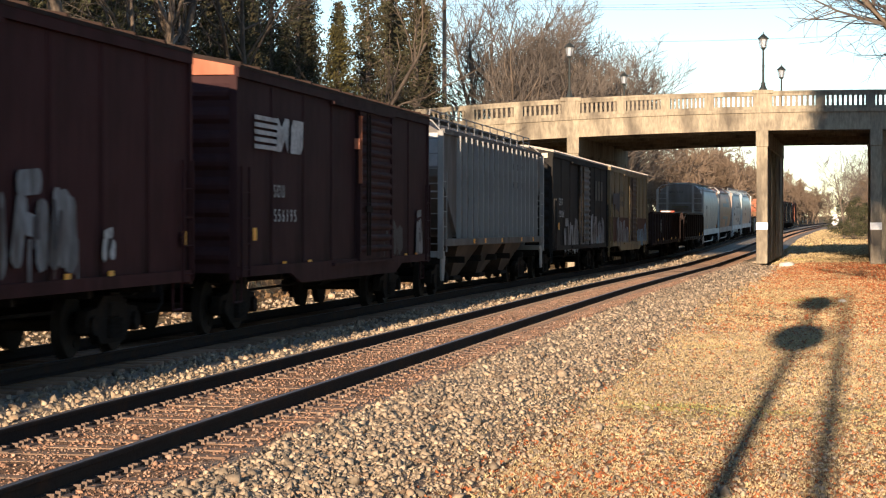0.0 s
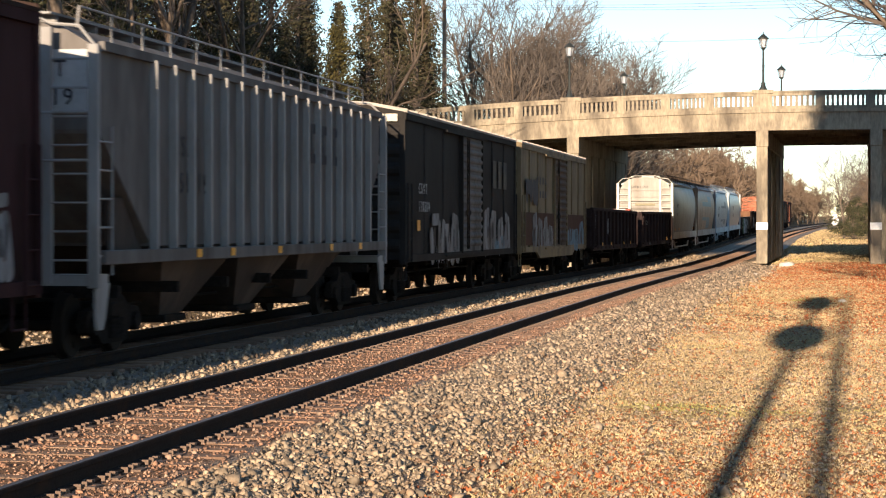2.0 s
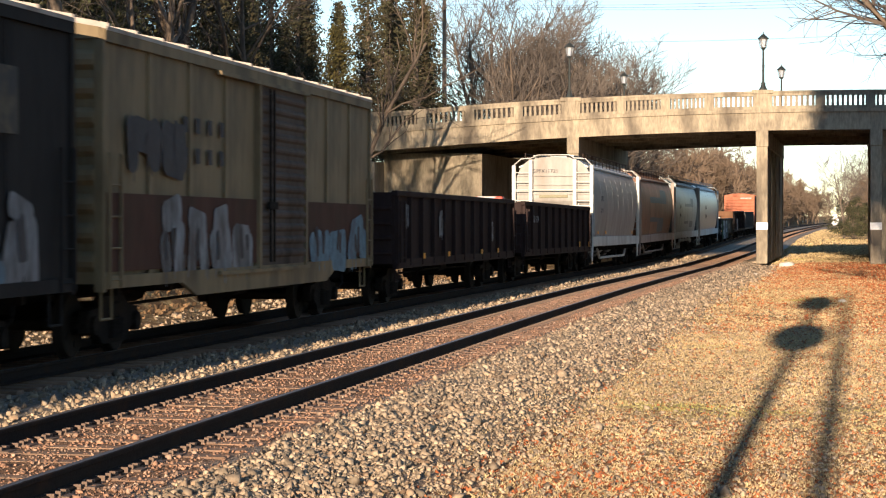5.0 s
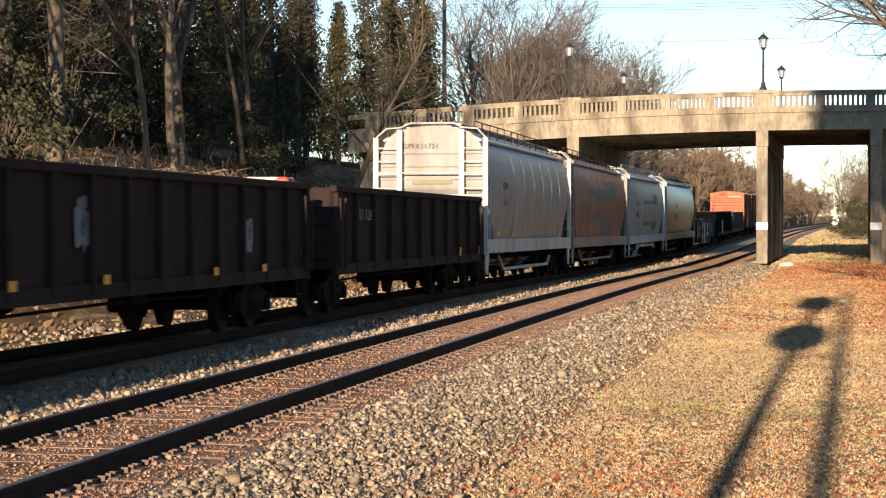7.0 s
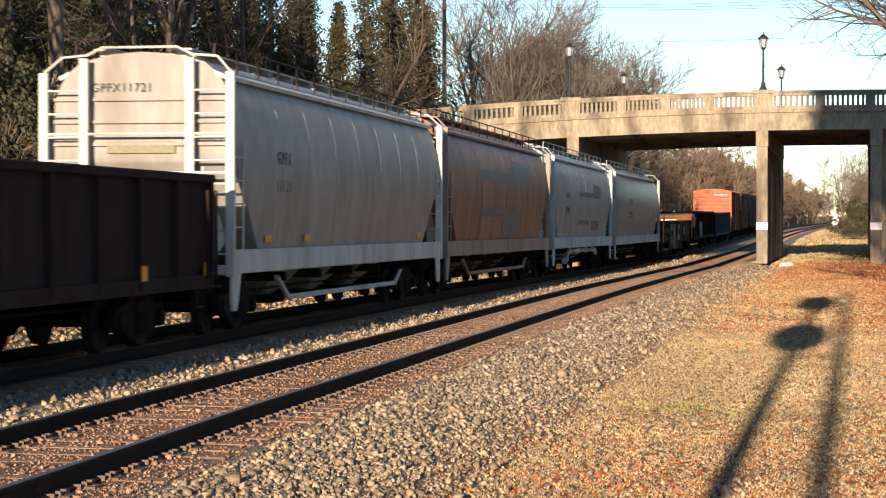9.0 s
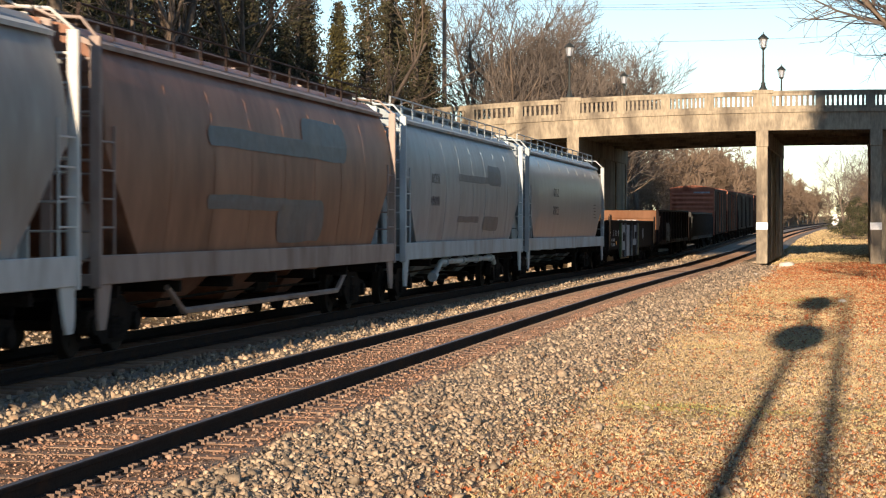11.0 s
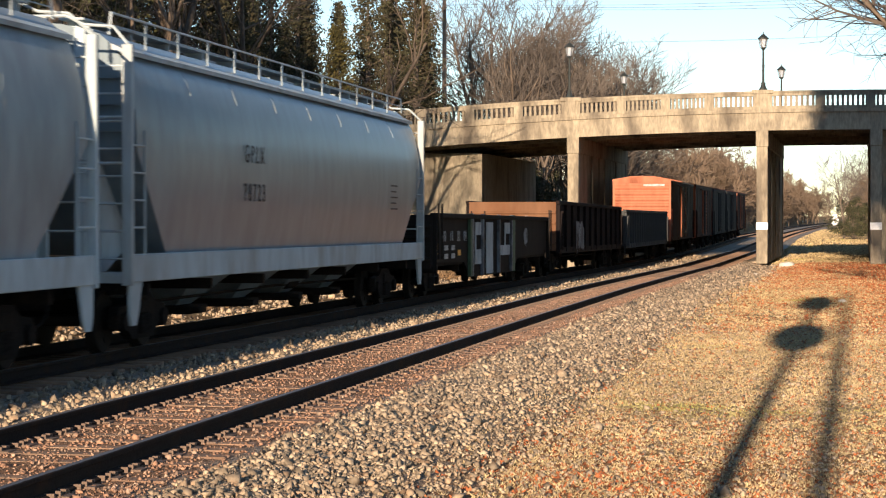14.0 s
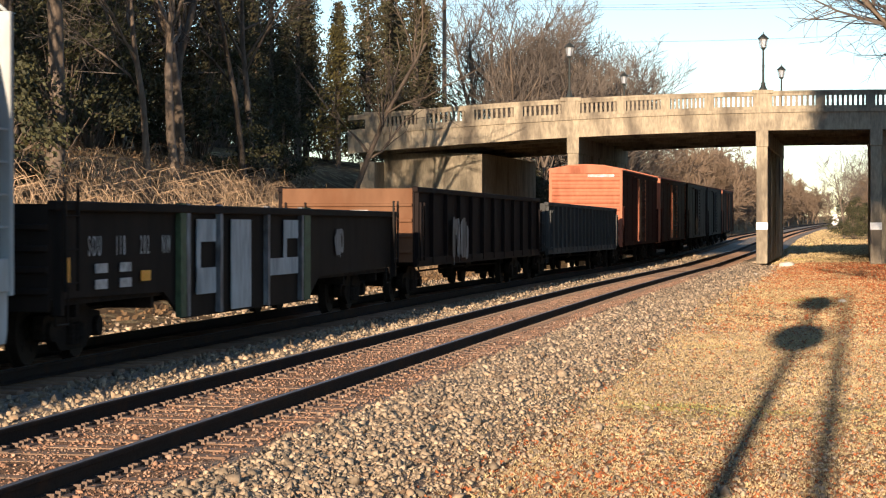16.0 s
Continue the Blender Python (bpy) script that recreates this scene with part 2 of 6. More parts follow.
def rail_bars(name, u, parent):
    """One rail: foot, web and head, swept along the line, with its bright running surface."""
    ss = [-60, -30] + list(np.arange(-10, 60, 2.5)) + list(np.arange(60, 240, 5)) + list(np.arange(240, 900, 15.0))
    prof = [(-0.075, -0.17), (0.075, -0.17), (0.075, -0.155), (0.012, -0.13), (0.012, -0.045), (0.037, -0.035), (0.037, -0.006),
            (0.030, 0.0), (-0.030, 0.0), (-0.037, -0.006), (-0.037, -0.035), (-0.012, -0.045), (-0.012, -0.13), (-0.075, -0.155)]
    bm = bmesh.new()
    loft(bm, [[on_line(s, u + p, q) for p, q in prof] for s in ss])
    rail = part(name, bm, RAIL, parent)
    bm = bmesh.new()
    loft(bm, [[on_line(s, u + p, q) for p, q in ((-0.028, 0.0005), (0.028, 0.0005), (0.024, 0.003), (-0.024, 0.003))] for s in ss])
    part("running_surface", bm, RAIL_TOP, rail, "worn brown-grey strip on the rail head")
    return rail


def railway_track(u, label, near):
    root = tagged(new("railway_track"), label, "track", "main line tracks", "structure")
    for side in (-GAUGE2, GAUGE2):
        rail_bars("rail", u + side, root)
    rng = random.Random(int(u * 10) + 5)
    bm = bmesh.new()
    box(bm, -0.115, 0.115, -1.3, 1.3, -0.36, -0.175, 0.015)
    tie = finish(bm, "tie")
    tie.materials.append(TIE)
    bm = bmesh.new()
    for side in (-GAUGE2, GAUGE2):
        box(bm, -0.09, 0.09, side - 0.19, side + 0.19, -0.178, -0.160)
        for dx in (-0.055, 0.055):
            for dy in (-0.10, 0.10):
                box(bm, dx - 0.012, dx + 0.012, side + dy - 0.02, side + dy + 0.02, -0.17, -0.125)
        for dx in (-0.14, 0.14):
            box(bm, dx - 0.016, dx + 0.016, side - 0.105, side + 0.105, -0.185, -0.135)
    plate = finish(bm, "rail_fastening")
    plate.materials.append(surface("plate_iron", (0.16, 0.11, 0.08), 0.7, 0.2, 50, 0.3))
    s = 12.0
    for i in range(170 if near else 130):
        s += 0.53 + rng.uniform(-0.03, 0.03)
        o = new("tie", tie)
        o.parent = root
        o.matrix_basis = line_pose(s, u + rng.uniform(-0.04, 0.04), rng.uniform(-0.008, 0.006)) @ pose(0, 0, 0, 0, 0, rng.uniform(-1, 1))
        if near:
            q = new("rail_fastening", plate)
            q.parent = root
            q.matrix_basis = line_pose(s, u, 0)
    far_bm = bmesh.new()
    while s < 330:
        s += 0.55
        m = line_pose(s, u, 0)
        for v in box(far_bm, -0.115, 0.115, -1.3, 1.3, -0.36, -0.175):
            v.co = m @ v.co
    tagged(part("far_ties", far_bm, TIE, root), kind="stuff")
    return root


railway_track(SPACING, "empty single track with dark rails on worn wooden ties", True)
railway_track(0.0, "far track under the train on wooden ties", False)


# ---- the road bridge ----
CONCRETE = surface("old_concrete", (0.33, 0.28, 0.20), 0.88, 0, 9, 0.3, (0.12, 0.10, 0.075), 0.9, 0.47, 0.68, (1, 1, 0.3), bump=0.35, bump_scale=25)
B0 = Vector((16.5, 111.45, 0))
B_ACROSS = Vector((math.cos(0.19), -math.sin(0.19), 0))
B_ALONG = Vector((math.sin(0.19), math.cos(0.19), 0))
B_WIDTH = 24.5


def camber(a):
    return 0.13 - 0.00163 * ((a - 4.0) ** 2 - 16.0)


def bpt(a, b, z):
    """a metres along the bridge from the middle pier, b metres back from its near face."""
    return B0 + B_ACROSS * a + B_ALONG * b + Vector((0, 0, z))


def bridge_sweep(bm, b0, b1, z0, z1, a0, a1, step=1.5):
    n = max(1, int(abs(a1 - a0) / step))
    rings = []
    for i in range(n + 1):
        a = a0 + (a1 - a0) * i / n
        c = camber(a)
        rings.append([bpt(a, b0, z0 + c), bpt(a, b1, z0 + c), bpt(a, b1, z1 + c), bpt(a, b0, z1 + c)])
    loft(bm, rings)


def build_bridge():
    root = tagged(new("road_bridge"), "old cream concrete road bridge with pierced balustrades", "bridge")
    A0, A1 = -22.0, 30.0
    bm = bmesh.new()
    bridge_sweep(bm, 0.25, B_WIDTH - 0.25, 6.22, 7.10, A0, A1)
    part("deck", bm, CONCRETE, root)
    for b0, b1, name in ((0.0, 0.25, "edge_beam"), (B_WIDTH - 0.25, B_WIDTH, "edge_beam")):
        bm = bmesh.new()
        bridge_sweep(bm, b0, b1, 6.14, 7.06, A0, A1)
        bridge_sweep(bm, b0 - 0.10, b1 + 0.10, 7.06, 7.24, A0, A1)
        part(name, bm, CONCRETE, root)
    for k in range(5):
        bm = bmesh.new()
        b = 2.5 + k * 4.8
        bridge_sweep(bm, b, b + 0.5, 6.06, 6.22, A0, A1)
        part("girder", bm, CONCRETE, root)
    # balustrades: piers, rails and rows of short balusters
    for b in (0.0, B_WIDTH - 0.3):
        bm = bmesh.new()
        bridge_sweep(bm, b - 0.02, b + 0.32, 7.24, 7.40, A0, A1)
        part("bottom_rail", bm, CONCRETE, root)
        bm = bmesh.new()
        bridge_sweep(bm, b - 0.02, b + 0.32, 7.92, 8.08, A0, A1)
        bridge_sweep(bm, b - 0.06, b + 0.36, 8.08, 8.18, A0, A1)
        part("top_rail", bm, CONCRETE, root)
        bays = [-20.55, -17.95, -15.35, -12.75, -9.95, -7.29, -4.99, -2.73, 0.02, 2.97, 5.5, 8.1, 10.7, 13.3, 15.9, 18.5, 21.1, 23.7, 26.3, 28.9]
        main_posts = (-20.55, -9.95, 0.02, 10.7, 21.1)
        for a in bays:
            c = camber(a)
            wide = 0.50 if a in main_posts else 0.25
            bm = bmesh.new()
            vs = box(bm, -wide, wide, b - 0.05, b + 0.35, 7.26 + c, 7.98 + c)
            if wide > 0.4:
                vs += box(bm, -0.26, 0.26, b - 0.10, b + 0.40, 7.3 + c, 8.06 + c)
                vs += box(bm, -wide - 0.05, wide + 0.05, b - 0.12, b + 0.42, 7.2 + c, 7.34 + c)
                vs += box(bm, -wide - 0.05, wide + 0.05, b - 0.12, b + 0.42, 8.05 + c, 8.24 + c)
            for v in vs:
                v.co = bpt(a + v.co.x, v.co.y, v.co.z)
            part("parapet_post", bm, CONCRETE, root)
        bal = bmesh.new()
        extrude(bal, [(-0.06, 7.38), (0.06, 7.38), (0.07, 7.5), (0.055, 7.65), (0.07, 7.8), (0.06, 7.94), (-0.06, 7.94), (-0.07, 7.8), (-0.055, 7.65), (-0.07, 7.5)], 'y', -0.09, 0.09)
        bme = finish(bal, "baluster")
        bme.materials.append(CONCRETE)
        for a, a2 in zip(bays[:-1], bays[1:]):
            lo = a + (0.62 if a in main_posts else 0.37)
            hi = a2 - (0.62 if a2 in main_posts else 0.37)
            for j in range(8):
                aa = lo + j * (hi - lo) / 7
                o = new("baluster", bme)
                o.parent = root
                p = bpt(aa, b + 0.15, camber(aa))
                o.matrix_basis = pose(p.x, p.y, p.z, 0, 0, -math.degrees(0.19))
    # bents: a column at either end with a wall of columns and a cap between
    for a, ground in ((-9.85, -0.9), (0.0, -0.62), (5.8, -0.62)):
        c = camber(a)
        for b in (0.05, 6.2, 12.2, 18.2, B_WIDTH - 0.65):
            bm = bmesh.new()
            half = 0.29
            vs = box(bm, -half, half, b, b + 0.6, ground, 6.2 + c, 0.04)
            for v in bm.verts:
                v.co = bpt(a + v.co.x, v.co.y, v.co.z)
            part("column", bm, CONCRETE, root)
        bm = bmesh.new()
        box(bm, -0.32, 0.32, -0.0, B_WIDTH, 5.3 + c, 6.18 + c, 0.03)
        for v in bm.verts:
            v.co = bpt(a + v.co.x, v.co.y, v.co.z)
        part("pier_cap", bm, CONCRETE, root)
        bm = bmesh.new()
        box(bm, -0.22, 0.22, 0.6, B_WIDTH - 0.6, ground, 5.35 + c)
        for v in bm.verts:
            v.co = bpt(a + v.co.x, v.co.y, v.co.z)
        part("pier_wall", bm, CONCRETE, root)
        if a > -5:
            bm = bmesh.new()
            box(bm, -0.297, 0.297, 0.042, 0.657, 1.15, 1.52)
            for v in bm.verts:
                v.co = bpt(a + v.co.x, v.co.y, v.co.z)
            part("painted_band", bm, surface("white_band", (0.85, 0.84, 0.8), 0.7), root, "white painted band round the column")
    bm = bmesh.new()
    box(bm, -20.6, -15.15, 2.6, B_WIDTH - 2, -1.0, 5.75)
    for v in bm.verts:
        v.co = bpt(v.co.x, v.co.y, v.co.z + camber(-16))
    part("abutment", bm, CONCRETE, root)
    bm = bmesh.new()
    box(bm, -21.4, -20.6, 0.3, 4.5, -1.0, 5.55, 0.03)
    for v in bm.verts:
        v.co = bpt(v.co.x, v.co.y, v.co.z + camber(-20))
    part("abutment_pilaster", bm, CONCRETE, root)
    bm = bmesh.new()
    box(bm, 5.9, 20.0, 0.9, B_WIDTH - 0.9, -1.0, 6.1)
    for v in bm.verts:
        v.co = bpt(v.co.x, v.co.y, v.co.z + camber(6))
    part("abutment", bm, CONCRETE, root)
    return root


build_bridge()


# ---- trees ----
BARK = surface("grey_brown_bark", (0.16, 0.125, 0.095), 0.9, 0, 8, 0.35, (0.10, 0.075, 0.055), 1.5, 0.45, 0.7, (1, 1, 0.25), bump=0.6, per_object=0.3)
TWIG = surface("brown_twigs", (0.115, 0.097, 0.082), 0.9, 0, 3, 0.3, bump=0.0, per_object=0.3)
PALE_TWIG = surface("golden_twigs", (0.18, 0.13, 0.09), 0.9, 0, 3, 0.3, bump=0.0, per_object=0.25)
NEEDLE = surface("dark_cedar_foliage", (0.048, 0.046, 0.022), 0.85, 0, 1.5, 0.4, (0.065, 0.045, 0.02), 0.7, 0.5, 0.7, bump=0.0, island=0.35)
BROADLEAF = surface("dull_green_leaves", (0.048, 0.050, 0.022), 0.7, 0, 2.0, 0.4, (0.075, 0.07, 0.024), 0.9, 0.52, 0.7, bump=0.0, island=0.4)
GOLD_LEAF = surface("yellow_green_foliage", (0.085, 0.072, 0.02), 0.8, 0, 2.0, 0.4, (0.07, 0.06, 0.02), 0.9, 0.5, 0.7, bump=0.0, island=0.35)


class Sticks:
    """Gathers tapered branches as plain lists."""

    def __init__(self):
        self.v, self.f = [], []

    def branch(self, pts, radii, seg):
        base = len(self.v)
        n = len(pts)
        for i, (p, r) in enumerate(zip(pts, radii)):
            d = (pts[min(n - 1, i + 1)] - pts[max(0, i - 1)]).normalized()
            x = d.orthogonal().normalized()
            y = d.cross(x)
            for k in range(seg):
                a = 2 * math.pi * k / seg
                self.v.append(p + (x * math.cos(a) + y * math.sin(a)) * r)
        for i in range(n - 1):
            for k in range(seg):
                j = (k + 1) % seg
                a = base + i * seg
                self.f.append((a + k, a + j, a + seg + j, a + seg + k))

    def leaf(self, p, size, rng, flat=0.0):
        d = Vector((rng.gauss(0, 1), rng.gauss(0, 1), rng.gauss(0, 1 - flat))).normalized()
        x = d.orthogonal().normalized()
        y = d.cross(x)
        b = len(self.v)
        self.v += [p - x * size * 0.5, p + y * size * 0.3, p + x * size * 0.6, p - y * size * 0.3]
        self.f.append((b, b + 1, b + 2, b + 3))


def grow(st, tw, rng, p, d, length, r, level, max_level, up, fine=0.006, low=0.38):
    """A limb with side limbs; thick ones go to the trunk mesh, fine ones to the crown."""
    n = 5 if level < 2 else (3 if level == 2 else 2)
    pts, radii = [p.copy()], [r]
    q, dd = p.copy(), d.copy()
    for i in range(n):
        dd = (dd + Vector((rng.gauss(0, 1), rng.gauss(0, 1), rng.gauss(0, 0.6))) * (0.10 if level == 0 else 0.2) + Vector((0, 0, up))).normalized()
        q = q + dd * (length / n)
        pts.append(q.copy())
        radii.append(max(fine, r * (1 - 0.62 * (i + 1) / n)))
    (st if level < 2 else tw).branch(pts, radii, 8 if level == 0 else (5 if level == 1 else 3))
    if level >= max_level:
        return
    kids = (11, 8, 6, 3)[level] if level < 4 else 3
    for k in range(kids):
        t = rng.uniform(low if level == 0 else 0.2, 1.0)
        i = min(n - 1, int(t * n))
        base = pts[i].lerp(pts[i + 1], t * n - i)
        axis = (pts[i + 1] - pts[i]).normalized()
        side = axis.orthogonal().normalized()
        side = Matrix.Rotation(rng.uniform(0, 6.283), 3, axis) @ side
        ang = rng.uniform(0.45, 1.0)
        nd = (axis * math.cos(ang) + side * math.sin(ang)).normalized()
        grow(st, tw, rng, base, nd, length * rng.uniform(0.38, 0.62) * (1.15 - 0.4 * t), max(fine, radii[i] * rng.uniform(0.4, 0.62)), level + 1, max_level, up, fine)


def bare_tree(seed, height, r, twig_mat, name="bare_tree", label="tall leafless tree with grey bark and fine twigs", lean=(0, 0), max_level=4, up=0.06, fine=0.007, low=0.38):
    rng = random.Random(seed)
    root = tagged(new(name), label, "tree", "trackside trees")
    st, tw = Sticks(), Sticks()
    d = Vector((lean[0], lean[1], 1)).normalized()
    grow(st, tw, rng, Vector((0, 0, -0.5)), d, height * 0.72, r, 0, max_level, up, fine, low)
    pieces("trunk", st.v, st.f, BARK, root, True)
    pieces("crown", tw.v, tw.f, twig_mat, root)
    return root


def conifer(seed, height, width, mat, label, leaves=5200, name="cedar_tree"):
    rng = random.Random(seed)
    root = tagged(new(name), label, "tree", "trackside trees")
    st, lf = Sticks(), Sticks()
    st.branch([Vector((0, 0, -0.5)), Vector((0.05, 0, height * 0.5)), Vector((0, 0, height))], [height * 0.018, height * 0.011, 0.02], 7)
    per = leaves // 130
    for k in range(130):
        z = height * (0.08 + 0.9 * (k / 130) ** 0.9)
        reach = width * (1 - z / height) ** 0.8 * rng.uniform(0.55, 1.1)
        a = rng.uniform(0, 6.283)
        tip = Vector((math.cos(a) * reach, math.sin(a) * reach, z + reach * rng.uniform(0.0, 0.5)))
        st.branch([Vector((0, 0, z)), tip], [0.03, 0.008], 3)
        for q in range(per):
            t = rng.uniform(0.25, 1.05)
            p = Vector((0, 0, z)).lerp(tip, t) + Vector((rng.gauss(0, 0.2), rng.gauss(0, 0.2), rng.gauss(0, 0.2))) * (0.5 + 0.5 * width / 2)
            lf.leaf(p, rng.uniform(0.12, 0.30), rng)
    pieces("trunk", st.v, st.f, BARK, root, True)
    pieces("crown", lf.v, lf.f, mat, root)
    return root


def leafy_shrub(seed, height, width, mat, label, leaves=3200, name="evergreen_shrub"):
    rng = random.Random(seed)
    root = tagged(new(name), label, "shrub", "trackside shrubs")
    st, lf = Sticks(), Sticks()
    for k in range(26):
        a, t = rng.uniform(0, 6.283), rng.uniform(0.15, 1)
        tip = Vector((math.cos(a) * width * t, math.sin(a) * width * t, height * (0.25 + 0.75 * rng.random()) * (1.05 - 0.4 * t)))
        mid = tip * 0.5 + Vector((0, 0, height * 0.12))
        st.branch([Vector((rng.uniform(-0.15, 0.15), rng.uniform(-0.15, 0.15), -0.3)), mid, tip], [0.04, 0.02, 0.008], 4)
        c = rng.uniform(0.3, 0.75) * width * 0.5
        for q in range(leaves // 26):
            p = tip + Vector((rng.gauss(0, 1), rng.gauss(0, 1), rng.gauss(0, 0.7))) * c * 0.5
            if p.z > -0.1:
                lf.leaf(p, rng.uniform(0.10, 0.22), rng)
    pieces("woody_base", st.v, st.f, BARK, root)
    pieces("foliage", lf.v, lf.f, mat, root)
    return root


def tall_pine(seed, height):
    """A tall pine: bare trunk below, a wide ragged crown of needle clumps above."""
    rng = random.Random(seed)
    root = tagged(new("pine_tree"), "tall pine with a bare trunk and a wide ragged crown", "tree")
    st, lf = Sticks(), Sticks()
    st.branch([Vector((0, 0, height * k / 5)) for k in range(6)], [0.26 - 0.042 * k for k in range(6)], 8)
    for k in range(90):
        z = height * rng.uniform(0.60, 0.97)
        reach = 4.6 * math.sin(math.pi * min(0.97, max(0.2, (z / height - 0.52) / 0.5))) * rng.uniform(0.7, 1.1)
        a = rng.uniform(0, 6.283)
        d = Vector((math.cos(a), math.sin(a), rng.uniform(-0.05, 0.3)))
        p = Vector((0, 0, z))
        st.branch([p, p + d * reach * 0.5, p + d * reach], [0.07, 0.045, 0.02], 5)
        for q in range(9):
            c = p + d * reach * rng.uniform(0.35, 1.05)
            for w in range(16):
                lf.leaf(c + Vector((rng.gauss(0, 0.5), rng.gauss(0, 0.5), rng.gauss(0, 0.3))), rng.uniform(0.32, 0.52), rng)
    pieces("trunk", st.v, st.f, BARK, root)
    pieces("crown", lf.v, lf.f, NEEDLE, root)
    return root


def plant(source, s, u, turn=0.0, size=1.0, tilt=(0, 0), first=False, sink=0.15):
    """Sets a tree on the ground at a place of the line's plan."""
    p = on_line(s, u, ground_height(s, u) - sink)
    m = pose(p.x, p.y, p.z, tilt[0], tilt[1], turn)
    ob = source if first else copy_thing(source, Matrix.Identity(4))
    ob.matrix_basis = m
    ob.scale = (size, size, size)
    return ob


def join_far(name, sources, places, label):
    """Far woods: trees joined into one mesh."""
    vs, fs, mats, count = [], [], [], 0
    made = {}
    for (src, s, u, turn, size) in places:
        if src.name not in made:
            got = []
            for ch in src.children:
                me = ch.data
                co = np.empty(len(me.vertices) * 3)
                me.vertices.foreach_get("co", co)
                lo = np.empty(len(me.loops), dtype=np.int32)
                me.loops.foreach_get("vertex_index", lo)
                got.append((co.reshape(-1, 3), lo.reshape(-1, 4)))
            made[src.name] = got
        p = on_line(s, u, ground_height(s, u) - 0.3)
        c, sn = math.cos(turn), math.sin(turn)
        rot = np.array([[c, -sn, 0], [sn, c, 0], [0, 0, 1]]) * size
        for k, (co, lo) in enumerate(made[src.name]):
            vs.append(co @ rot.T + np.array(p))
            fs.append(lo + count)
            count += len(co)
    v, f = np.concatenate(vs), np.concatenate(fs)
    me = bpy.data.meshes.new(name)
    me.vertices.add(len(v))
    me.vertices.foreach_set("co", v.astype(np.float32).ravel())
    me.loops.add(len(f) * 4)
    me.loops.foreach_set("vertex_index", f.astype(np.int32).ravel())
    me.polygons.add(len(f))
    me.polygons.foreach_set("loop_start", np.arange(0, len(f) * 4, 4, dtype=np.int32))
    me.update(calc_edges=True)
    me.materials.append(PALE_TWIG)
    return tagged(new(name, me), label, "woods", kind="stuff")


